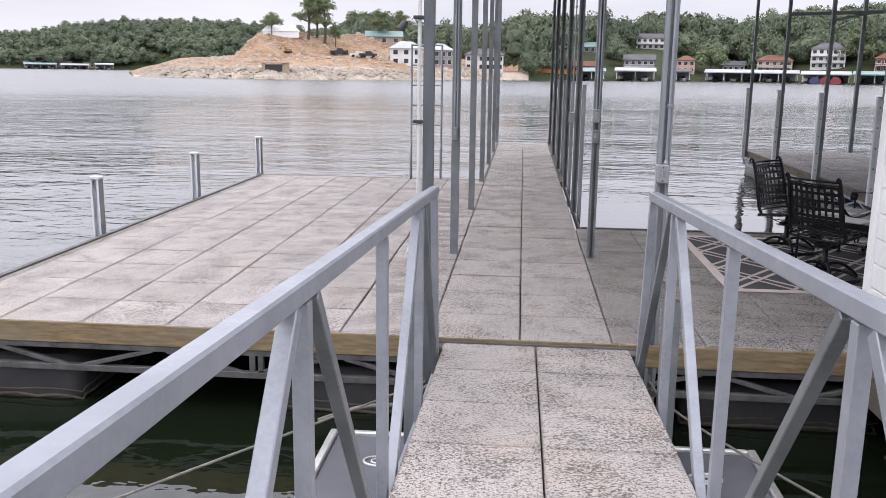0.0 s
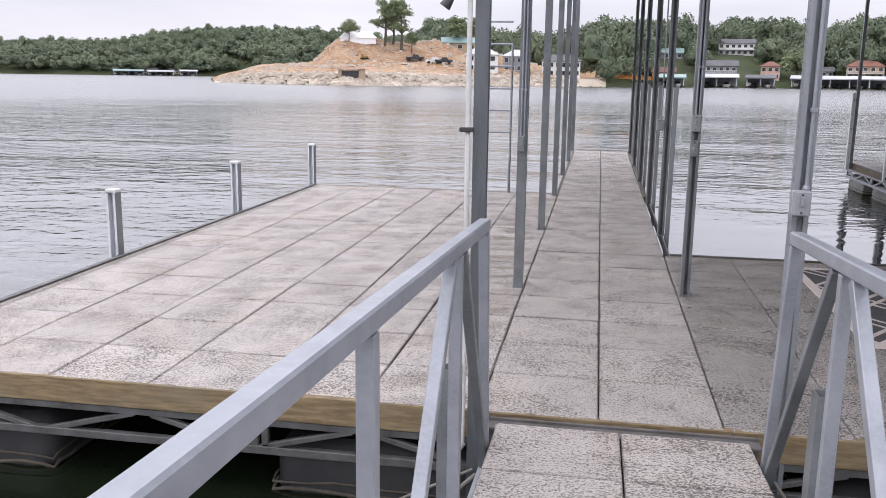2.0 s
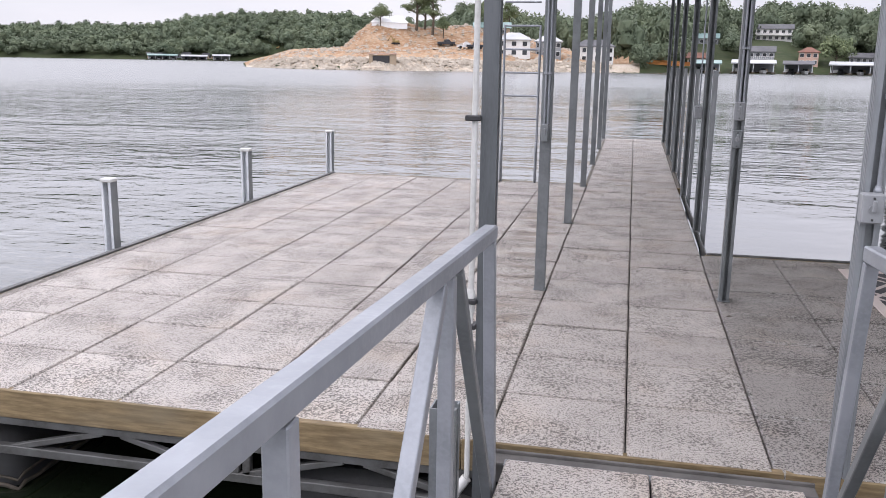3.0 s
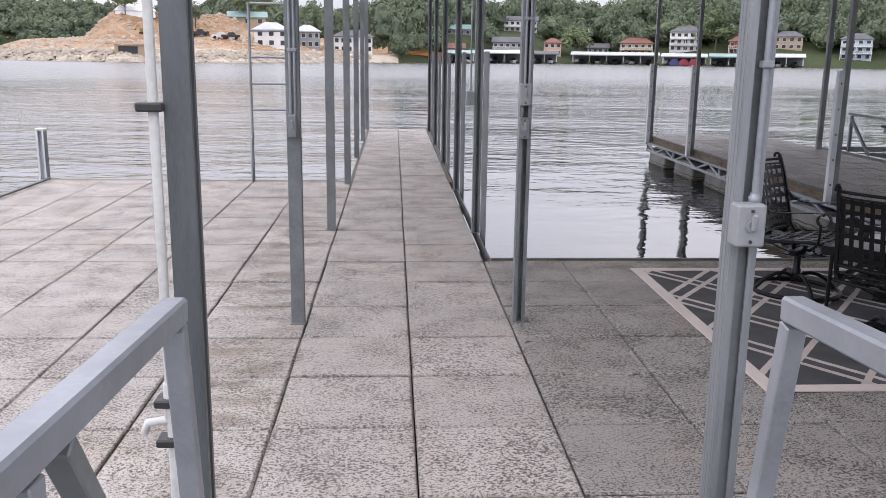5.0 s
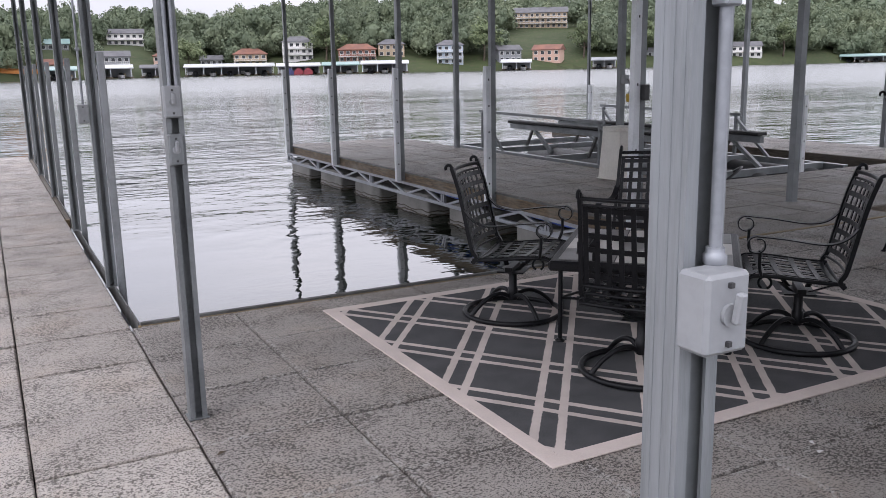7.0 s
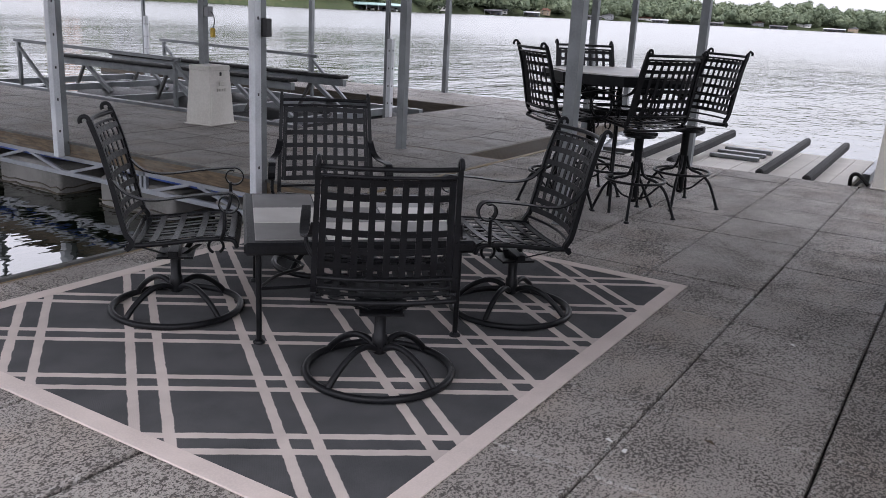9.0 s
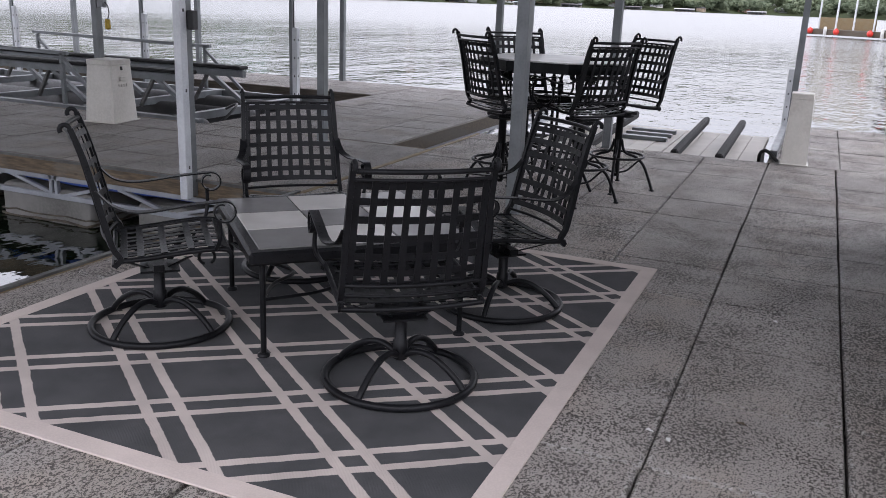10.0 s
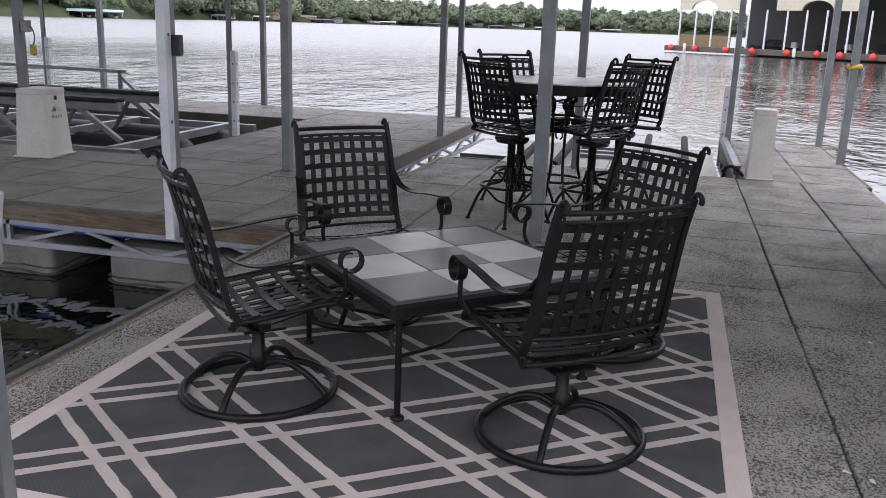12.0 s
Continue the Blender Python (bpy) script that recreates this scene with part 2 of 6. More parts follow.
M_PAVER = paver("worn_concrete_paver", (0.535, 0.493, 0.45), (0.45, 0.415, 0.378), (0.10, 0.09, 0.08), 0.542, 0.4, True)
# the deck paver again, with the roof's shade put into its colour
M_PATIO = paver("paver_painted_shade", (0.405, 0.377, 0.348), (0.325, 0.302, 0.28), (0.06, 0.055, 0.05), 0.537, 0.45, False, True)
M_OLD = paver("grimy_concrete_paver", (0.30, 0.28, 0.26), (0.20, 0.186, 0.172), (0.07, 0.065, 0.06), 0.6, 0.35, False)
M_THRESH = worn("grey_threshold", (0.13, 0.122, 0.115), (0.07, 0.066, 0.062), 6, 50, 0.8)
M_SAND = worn("joint_sand", (0.2, 0.185, 0.165), (0.13, 0.12, 0.105), 5, 90, 0.95)
M_BED = worn("tile_bedding", (0.09, 0.085, 0.08), (0.05, 0.05, 0.05), rough=0.9)
M_LUMBER = lumber("treated_lumber", (0.27, 0.20, 0.105), (0.14, 0.098, 0.048), (0.20, 0.17, 0.115))
M_OLDWOOD = lumber("weathered_lumber", (0.115, 0.092, 0.065), (0.06, 0.048, 0.034), (0.09, 0.084, 0.074), (6.0, 1.0, 9.0))
M_SIDEWOOD = lumber("old_side_board", (0.16, 0.112, 0.064), (0.065, 0.048, 0.03), (0.2, 0.18, 0.15), (6.0, 1.0, 9.0))
M_GALV = worn("galvanised_steel", (0.31, 0.325, 0.35), (0.225, 0.24, 0.26), 5, 70, 0.46, 0.35, 0.15, 0.002)
M_POST = worn("post_steel", (0.21, 0.225, 0.232), (0.135, 0.145, 0.15), 4, 60, 0.45, 0.35, 0.15, 0.002)
M_RUSTY = worn("dull_truss_steel", (0.13, 0.132, 0.13), (0.06, 0.058, 0.054), 6, 50, 0.6, 0.3, 0.3, 0.003)
M_SLEEVE = worn("white_sleeve_steel", (0.66, 0.68, 0.70), (0.52, 0.54, 0.56), 4, 60, 0.45, 0.1, 0.12, 0.002)
# post steel darkened: the open channel's shade is put into its colour
M_POST_SHADE = worn("post_steel_painted_shade", (0.13, 0.14, 0.147), (0.085, 0.092, 0.097), 4, 60, 0.42, 0.35, 0.15, 0.002, stretch=(4, 4, 0.6))
M_ZINC = worn("streaked_zinc", (0.27, 0.287, 0.30), (0.18, 0.193, 0.203), 4, 60, 0.42, 0.35, 0.15, 0.002, stretch=(6, 6, 0.5))
M_WALKSLEEVE = worn("grey_sleeve_steel", (0.30, 0.315, 0.325), (0.22, 0.232, 0.24), 4, 60, 0.45, 0.25, 0.12, 0.002)
M_FLOAT = worn("black_float_plastic", (0.035, 0.035, 0.034), (0.014, 0.015, 0.017), 2.5, 30, 0.6, 0, 0.4, 0.006)
M_ALGAE = worn("float_waterline_scum", (0.085, 0.07, 0.05), (0.035, 0.03, 0.024), 7, 40, 0.85, 0, 0.6, 0.01)
M_CONCFLOAT = worn("grey_foam_float", (0.19, 0.185, 0.172), (0.09, 0.088, 0.08), 2, 40, 0.8, 0, 0.4, 0.006)
M_IRON = worn("black_wrought_iron", (0.011, 0.0115, 0.013), (0.006, 0.006, 0.007), 12, 140, 0.36, 0.0, 0.25, 0.001, local=True)
M_IRON.node_tree.nodes["Principled BSDF"].inputs["Specular IOR Level"].default_value = 0.17
M_PVC = worn("white_pvc", (0.60, 0.60, 0.58), (0.47, 0.47, 0.45), 5, 60, 0.4, 0, 0.05, 0.002)
M_BOX = worn("grey_electrical_box", (0.27, 0.28, 0.29), (0.22, 0.23, 0.24), 5, 60, 0.42, 0, 0.1, 0.001)
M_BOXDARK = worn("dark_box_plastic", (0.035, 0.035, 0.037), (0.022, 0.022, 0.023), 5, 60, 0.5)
M_PEDESTAL = worn("cream_pedestal_plastic", (0.62, 0.60, 0.55), (0.52, 0.50, 0.45), 2.5, 40, 0.5, 0, 0.08, 0.002)
M_BLACK = worn("black_rubber", (0.012, 0.012, 0.012), (0.02, 0.02, 0.02), 6, 80, 0.85, 0, 0.3, 0.002)
M_BLUE = worn("blue_hose_plastic", (0.03, 0.09, 0.42), (0.02, 0.05, 0.25), 4, 60, 0.4)
M_YELLOW = worn("yellow_plastic", (0.62, 0.42, 0.04), (0.45, 0.3, 0.04), 8, 60, 0.5)
M_SIDING = worn("white_vinyl_siding", (0.74, 0.74, 0.73), (0.66, 0.66, 0.65), 2, 50, 0.5, 0, 0.08, 0.002)
M_DOOR = worn("blue_grey_door_paint", (0.11, 0.145, 0.205), (0.09, 0.12, 0.17), 2, 50, 0.45, 0, 0.06, 0.001)
M_ROPE = worn("weathered_rope", (0.24, 0.23, 0.205), (0.12, 0.115, 0.10), 12, 120, 0.9, 0, 0.8, 0.004)
M_DINGHY = worn("grey_float_deck", (0.12, 0.125, 0.14), (0.085, 0.09, 0.10), 3, 80, 0.7, 0, 0.2, 0.002)
M_ALUM = worn("aluminium_trim", (0.62, 0.62, 0.6), (0.45, 0.45, 0.43), 4, 60, 0.4, 0.6, 0.1, 0.002)
M_RUG = rug_material()
M_RUGEDGE = worn("rug_border", (0.58, 0.505, 0.465), (0.50, 0.435, 0.40), 5, 130, 0.92, 0, 0.5, 0.002)
M_TABLE_L = glazed("pale_table_tile", (0.60, 0.58, 0.55), (0.53, 0.51, 0.48))
M_TABLE_D = glazed("dark_table_tile", (0.21, 0.205, 0.2), (0.17, 0.166, 0.162))
M_RAMP = worn("grey_float_planks", (0.50, 0.47, 0.42), (0.40, 0.375, 0.335), 3, 50, 0.6, 0, 0.15, 0.003, vary=0.2)
M_ROOFING = worn("ribbed_roof_metal", (0.34, 0.35, 0.36), (0.26, 0.27, 0.28), 1.5, 30, 0.5, 0.3, 0.1, 0.003)
M_WATER = lake()
# greens lifted and greyed, so distance haze is part of the leaf colour
M_WOODS = foliage("hazed_woods_leaves", (0.105, 0.135, 0.088), (0.148, 0.18, 0.113), (0.16, 0.185, 0.11))
M_LEAF = foliage("tree_leaves", (0.10, 0.13, 0.07), (0.19, 0.23, 0.12), (0.20, 0.235, 0.125))
M_BARK = worn("tree_bark", (0.11, 0.085, 0.06), (0.05, 0.04, 0.03), 3, 20, 0.9, 0, 0.6, 0.02)
M_GRASS = ground_mix("shore_grass", (0.032, 0.045, 0.019), (0.048, 0.062, 0.027), (0.06, 0.06, 0.036), 0.05)
M_LAWN = ground_mix("mown_lawn", (0.042, 0.058, 0.025), (0.055, 0.07, 0.03), (0.07, 0.066, 0.038), 0.08, 0.2)
M_EARTH = ground_mix("bare_orange_earth", (0.30, 0.175, 0.095), (0.43, 0.29, 0.18), (0.48, 0.39, 0.30), 0.11, 1.0, 0.8)
M_RUBBLE = ground_mix("pale_quarry_rubble", (0.42, 0.35, 0.27), (0.56, 0.49, 0.40), (0.25, 0.20, 0.15), 0.25, 0.8)
M_STONE = worn("riprap_stone", (0.46, 0.41, 0.34), (0.28, 0.24, 0.19), 0.5, 3, 0.9, 0, 0.5, 0.1)
M_WALL_W = worn("house_white", (0.66, 0.65, 0.63), (0.55, 0.54, 0.52), 0.3, 3, 0.8)
M_WALL_T = worn("house_tan", (0.38, 0.30, 0.21), (0.30, 0.235, 0.165), 0.3, 3, 0.8)
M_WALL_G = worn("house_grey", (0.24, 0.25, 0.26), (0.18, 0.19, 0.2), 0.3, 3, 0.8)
M_WALL_P = worn("house_salmon", (0.50, 0.34, 0.27), (0.42, 0.285, 0.225), 0.3, 3, 0.8)
M_WALL_R = worn("house_brick", (0.25, 0.11, 0.075), (0.18, 0.085, 0.06), 0.3, 3, 0.85)
M_WALL_B = worn("house_pale_blue", (0.36, 0.42, 0.48), (0.30, 0.35, 0.41), 0.3, 3, 0.8)
M_CREAM = worn("cream_boathouse_wall", (0.52, 0.485, 0.39), (0.42, 0.39, 0.31), 0.3, 3, 0.75)
M_SHINGLE = worn("grey_shingles", (0.12, 0.12, 0.125), (0.075, 0.075, 0.08), 0.5, 4, 0.9)
M_SHINGLE_R = worn("red_brown_shingles", (0.20, 0.09, 0.06), (0.13, 0.065, 0.05), 0.5, 4, 0.9)
M_TENT = worn("white_tent_fabric", (0.8, 0.8, 0.8), (0.72, 0.72, 0.72), 0.5, 5, 0.7)
M_ROOF_W = worn("white_metal_roof", (0.42, 0.43, 0.43), (0.30, 0.31, 0.32), 0.3, 4, 0.5)
M_ROOF_G = worn("green_metal_roof", (0.20, 0.30, 0.28), (0.16, 0.24, 0.23), 0.3, 4, 0.5)
M_PANE = lit_glass("window_glass", (0.05, 0.055, 0.06))
M_HULL_D = worn("dark_boat_hull", (0.035, 0.037, 0.045), (0.02, 0.02, 0.025), 1, 8, 0.3)
M_HULL_W = worn("white_boat_hull", (0.62, 0.62, 0.62), (0.5, 0.5, 0.5), 1, 8, 0.3)
M_DIGGER = worn("faded_machine_paint", (0.30, 0.20, 0.06), (0.2, 0.14, 0.06), 1, 6, 0.7)
M_COVER_R = worn("dull_red_canvas", (0.24, 0.04, 0.05), (0.16, 0.03, 0.04), 1, 6, 0.8)
M_COVER_B = worn("dull_blue_canvas", (0.05, 0.06, 0.16), (0.04, 0.045, 0.1), 1, 6, 0.8)
M_RED = worn("red_buoy_plastic", (0.62, 0.045, 0.03), (0.48, 0.035, 0.025), 3, 20, 0.45)
M_ORANGE = worn("orange_beam_paint", (0.55, 0.24, 0.06), (0.42, 0.18, 0.05), 1, 6, 0.7)


# ---------------------------------------------------------------- mesh helpers
class Geo:
    """Gathers vertices and faces of one mesh."""

    def __init__(self):
        self.v, self.f, self.s = [], [], []

    def add(self, vs, fs, smooth=False):
        k = len(self.v)
        self.v += [tuple(p) for p in vs]
        self.f += [tuple(i + k for i in q) for q in fs]
        self.s += [smooth] * len(fs)
        return self

    def box(self, x0, x1, y0, y1, z0, z1, b=0.004, m=None):
        """A box with chamfered edges."""
        lo, hi = (x0, y0, z0), (x1, y1, z1)
        b = min(b, *(0.45 * (h - l) for l, h in zip(lo, hi)))
        vs, idx = [], {}
        for c in range(8):
            bits = [(c >> a) & 1 for a in range(3)]
            for a in range(3):
                p = [(hi[i] if bits[i] else lo[i]) if i == a else ((hi[i] - b) if bits[i] else (lo[i] + b)) for i in range(3)]
                idx[c, a] = len(vs)
                vs.append(Vector(p))
        fs = []
        for a in range(3):
            u, w = (a + 1) % 3, (a + 2) % 3
            for side in (0, 1):
                ring = [(side << a) | (p << u) | (q << w) for p, q in ((0, 0), (1, 0), (1, 1), (0, 1))]
                face = [idx[c, a] for c in ring]
                fs.append(face if side else face[::-1])
            for p in (0, 1):
                for q in (0, 1):
                    c0 = (p << u) | (q << w)
                    c1 = c0 | (1 << a)
                    face = [idx[c0, u], idx[c1, u], idx[c1, w], idx[c0, w]]
                    fs.append(face if p == q else face[::-1])
        for c in range(8):
            face = [idx[c, 0], idx[c, 1], idx[c, 2]]
            fs.append(face if bin(c).count("1") % 2 else face[::-1])
        if m is not None:
            vs = [m @ p for p in vs]
        return self.add(vs, fs)

    def beam(self, a, b, w, h, up=(0, 0, 1), bevel=0.003):
        """A straight bar from a to b, w wide and h deep."""
        a, b = Vector(a), Vector(b)
        z = (b - a).normalized()
        x = Vector(up).cross(z)
        if x.length < 1e-4:
            x = Vector((1, 0, 0)).cross(z)
        x.normalize()
        y = z.cross(x)
        m = Matrix.Translation(a) @ Matrix((x, y, z)).transposed().to_4x4()
        return self.box(-w / 2, w / 2, -h / 2, h / 2, 0, (b - a).length, bevel, m)

    def tube(self, pts, r, n=8, closed=False):
        pts = [Vector(p) for p in pts]
        k = len(pts)
        tang = []
        for i in range(k):
            a = pts[(i - 1) % k] if closed or i else pts[0]
            b = pts[(i + 1) % k] if closed or i < k - 1 else pts[-1]
            tang.append((b - a).normalized())
        side = tang[0].orthogonal().normalized()
        vs = []
        for i in range(k):
            side = (side - tang[i] * side.dot(tang[i])).normalized()
            other = tang[i].cross(side)
            rad = r[i] if isinstance(r, (list, tuple)) else r
            vs += [pts[i] + (side * math.cos(t) + other * math.sin(t)) * rad for t in (2 * math.pi * j / n for j in range(n))]
        fs = [(i * n + j, i * n + (j + 1) % n, ((i + 1) % k) * n + (j + 1) % n, ((i + 1) % k) * n + j) for i in range(k if closed else k - 1) for j in range(n)]
        self.add(vs, fs, True)
        if not closed:
            self.add(vs[:n], [tuple(range(n))[::-1]])
            self.add(vs[-n:], [tuple(range(n))])
        return self

    def strap(self, pts, across, w, t):
        """A flat bar along pts; across: its width direction, one for all or one a point."""
        pts = [Vector(p) for p in pts]
        k = len(pts)
        vs = []
        for i in range(k):
            tan = (pts[min(i + 1, k - 1)] - pts[max(i - 1, 0)]).normalized()
            x = Vector(across[i] if isinstance(across, list) else across).normalized()
            nrm = tan.cross(x).normalized()
            vs += [pts[i] + x * (w / 2) * p + nrm * (t / 2) * q for p, q in ((-1, -1), (1, -1), (1, 1), (-1, 1))]
        fs = [(i * 4 + j, i * 4 + (j + 1) % 4, i * 4 + 4 + (j + 1) % 4, i * 4 + 4 + j) for i in range(k - 1) for j in range(4)]
        return self.add(vs, fs + [(3, 2, 1, 0), tuple(4 * (k - 1) + j for j in range(4))])

    def lathe(self, prof, n=16, at=(0, 0, 0)):
        vs = [(at[0] + r * math.cos(2 * math.pi * j / n), at[1] + r * math.sin(2 * math.pi * j / n), at[2] + z) for r, z in prof for j in range(n)]
        fs = [(i * n + j, i * n + (j + 1) % n, (i + 1) * n + (j + 1) % n, (i + 1) * n + j) for i in range(len(prof) - 1) for j in range(n)]
        self.add(vs, fs, True)
        self.add(vs[:n], [tuple(range(n))[::-1]])
        return self.add(vs[-n:], [tuple(range(n))])

    def prism(self, poly, z0, z1, m=None):
        n = len(poly)
        vs = [Vector((x, y, z)) for z in (z0, z1) for x, y in poly]
        if m is not None:
            vs = [m @ p for p in vs]
        fs = [(j, (j + 1) % n, n + (j + 1) % n, n + j) for j in range(n)]
        return self.add(vs, fs + [tuple(range(n))[::-1], tuple(range(n, 2 * n))])

    def mesh(self, name, *mats):
        me = bpy.data.meshes.new(name)
        me.from_pydata(self.v, [], self.f)
        me.polygons.foreach_set("use_smooth", self.s)
        for m in mats:
            me.materials.append(m)
        me.update()
        return me


def part(name, geo, material, parent, label=""):
    ob = new(name, geo if isinstance(geo, bpy.types.Mesh) else geo.mesh(name, material))
    ob.parent = parent
    return tagged(ob, label)


def thing(name, label, category, m=None, group="", kind=""):
    ob = new(name)
    ob.empty_display_size = 0.1
    if m is not None:
        ob.matrix_basis = m
    return tagged(ob, label, category, group, kind)


def structure(name, geo, material, label, category):
    return tagged(new(name, geo.mesh(name, material)), label, category, kind="structure")


def arc(c, r, a0, a1, n, ax=(1, 0, 0), ay=(0, 0, 1)):
    c, ax, ay = Vector(c), Vector(ax), Vector(ay)
    return [c + ax * r * math.cos(a) + ay * r * math.sin(a) for a in (radians(a0 + (a1 - a0) * i / n) for i in range(n + 1))]


def smooth_line(pts, n=6):
    """A smooth curve through a few points."""
    p = [Vector(q) for q in pts]
    out = []
    for i in range(len(p) - 1):
        a, b, c, d = p[max(i - 1, 0)], p[i], p[i + 1], p[min(i + 2, len(p) - 1)]
        for j in range(n):
            t = j / n
            out.append(0.5 * (2 * b + (c - a) * t + (2 * a - 5 * b + 4 * c - d) * t * t + (3 * b - a - 3 * c + d) * t ** 3))
    return out + [p[-1]]


T = 0.61              # pitch of the two-foot pavers
FD_Z = -0.02          # the older finger rides a little lower

# ---------------------------------------------------------------- lake
g = Geo()
g.add([(-4000, -4000, WATER), (4000, -4000, WATER), (4000, 4000, WATER), (-4000, 4000, WATER)], [(0, 1, 2, 3)])
structure("water", g, M_WATER, "grey-green rippled lake water reflecting an overcast sky", "lake")


# ---------------------------------------------------------------- decks
def deck_frame(name, x0, x1, y0, y1, z, label, wood, edges, steel=None):
    """The framing under a deck: bed, edge boards and the open steel truss below them. Edges: which sides show (w, e, s, n)."""
    steel = steel or M_RUSTY
    frame_thing = thing(name, label, "dock deck", kind="structure")
    part("bedding", Geo().box(x0 + 0.05, x1 - 0.05, y0 + 0.05, y1 - 0.05, z - 0.13, z - 0.052), M_BED, frame_thing)
    sides = {"s": ((x0, y0), (x1, y0), (0, -1)), "n": ((x0, y1), (x1, y1), (0, 1)), "w": ((x0, y0), (x0, y1), (-1, 0)), "e": ((x1, y0), (x1, y1), (1, 0))}
    for e in edges:
        a, b, out = sides[e]
        d = Vector((b[0] - a[0], b[1] - a[1], 0))
        length = d.length
        d.normalize()
        o = Vector((out[0], out[1], 0))
        base = Vector((a[0], a[1], 0))
        s = 0.0
        while s < length - 0.05:
            e1 = min(length, s + 3.66)
            p0, p1 = base + d * s + o * -0.022, base + d * (e1 - 0.003) + o * -0.022
            gb = Geo().beam((p0.x, p0.y, z - 0.078), (p1.x, p1.y, z - 0.078), 0.044, 0.15, bevel=0.005)
            part("edge_board", gb, wood, frame_thing)
            s = e1
        inner = o * -0.03
        q0, q1 = base + inner, base + d * length + inner
        part("lower_chord", Geo().beam((q0.x, q0.y, z - 0.335), (q1.x, q1.y, z - 0.335), 0.045, 0.045), steel, frame_thing)
        part("upper_chord", Geo().beam((q0.x, q0.y, z - 0.175), (q1.x, q1.y, z - 0.175), 0.04, 0.04), steel, frame_thing)
        n = max(1, round(length / 0.61))
        step = length / n
        for i in range(n):
            pa, pb = base + inner + d * (step * i + 0.05), base + inner + d * (step * (i + 1) - 0.05)
            za, zb = (z - 0.19, z - 0.325) if i % 2 else (z - 0.325, z - 0.19)
            part("truss_diagonal", Geo().beam((pa.x, pa.y, za), (pb.x, pb.y, zb), 0.035, 0.03), steel, frame_thing)
            if i % 4 == 0:
                for off in (-0.03, 0.03):
                    pc = base + inner + d * (step * i + 0.06 + off)
                    part("truss_upright", Geo().beam((pc.x, pc.y, z - 0.345), (pc.x, pc.y, z - 0.155), 0.035, 0.04, up=(1, 0, 0)), steel, frame_thing)
    return frame_thing


def float_thing(x, y, lx, ly, z_top, material, label, seed, rc=0.13):
    """A hollow plastic float with rounded corners and a crust along the waterline."""
    rnd = random.Random(seed)
    f = thing("dock_float", label, "dock float", pose(x, y, 0), "floats under the dock")

    def shell(z0, z1, grow):
        gg = Geo()
        prof = ((0.7 * rc, z0), (0.02, z0 + 0.1), (0.0, z0 + 0.16), (0.0, z1 - rc), (0.15 * rc, z1 - 0.4 * rc), (0.7 * rc, z1))
        rings = []
        for inset, zz in prof:
            hx, hy = lx / 2 - inset + grow, ly / 2 - inset + grow
            ring = []
            for sx, sy, a0 in ((1, 1, 0), (-1, 1, 90), (-1, -1, 180), (1, -1, 270)):
                for i in range(5):
                    a = radians(a0 + 22.5 * i)
                    ring.append((sx * (hx - rc) + rc * math.cos(a), sy * (hy - rc) + rc * math.sin(a), zz))
            rings.append(ring)
        n = len(rings[0])
        vs = [p for r in rings for p in r]
        fs = [(i * n + j, i * n + (j + 1) % n, (i + 1) * n + (j + 1) % n, (i + 1) * n + j) for i in range(len(rings) - 1) for j in range(n)]
        gg.add(vs, fs, True)
        gg.add(rings[0], [tuple(range(n))[::-1]])
        gg.add(rings[-1], [tuple(range(n))])
        return gg

    part("shell", shell(WATER - 0.35, z_top, 0.0), material, f)
    gg = Geo()
    n = 40
    for layer in range(2):
        pts = []
        for i in range(n):
            a = 2 * math.pi * i / n
            px = max(-lx / 2, min(lx / 2, 1.5 * lx / 2 * math.cos(a)))
            py = max(-ly / 2, min(ly / 2, 1.5 * ly / 2 * math.sin(a)))
            pts.append((px, py, WATER + 0.015 + 0.05 * layer + rnd.uniform(-0.015, 0.015)))
        gg.tube(pts, 0.012 if layer == 0 else 0.008, 6, True)
    part("waterline_crust", gg, M_ALGAE, f, "brown dried scum at the waterline")
    return f


X0, Y1, WALK_END = -7 * T, 14 * T, 27 * T
main_frame = deck_frame("deck_main", X0 - 0.11, T + 0.045, 0, Y1 + 0.13, 0, "wide swim deck of worn beige concrete pavers", M_LUMBER, "swn")
walk_frame = deck_frame("deck_walkway", -T - 0.04, T + 0.045, Y1 + 0.13, WALK_END + 0.05, 0, "long narrow paved walkway between slips", M_OLDWOOD, "wen")
patio_frame = deck_frame("deck_patio", T + 0.045, 14.7 * T, 0, 7 * T + 0.06, 0, "covered patio deck of concrete pavers coloured darker for roof shade", M_LUMBER, "sn")
finger_frame = deck_frame("deck_finger", 5.30, 7.76, 7 * T + 0.06, 15.98, FD_Z, "older dark finger dock beside the boat lift", M_SIDEWOOD, "wne", M_GALV)
back_frame = deck_frame("deck_back", 7.76, 13.45, 4.78, 7.13, FD_Z, "older dark cross dock at the back", M_OLDWOOD, "sn", M_GALV)
outer_frame = deck_frame("deck_outer", 11.75, 13.45, 7.13, 15.98, FD_Z, "outer finger dock beyond the boat lift", M_OLDWOOD, "we")
side_frame = deck_frame("deck_side_finger", 14.7 * T, 12.28, -0.06, 1.24, 0, "short paved finger dock with a power pedestal", M_OLDWOOD, "nes")

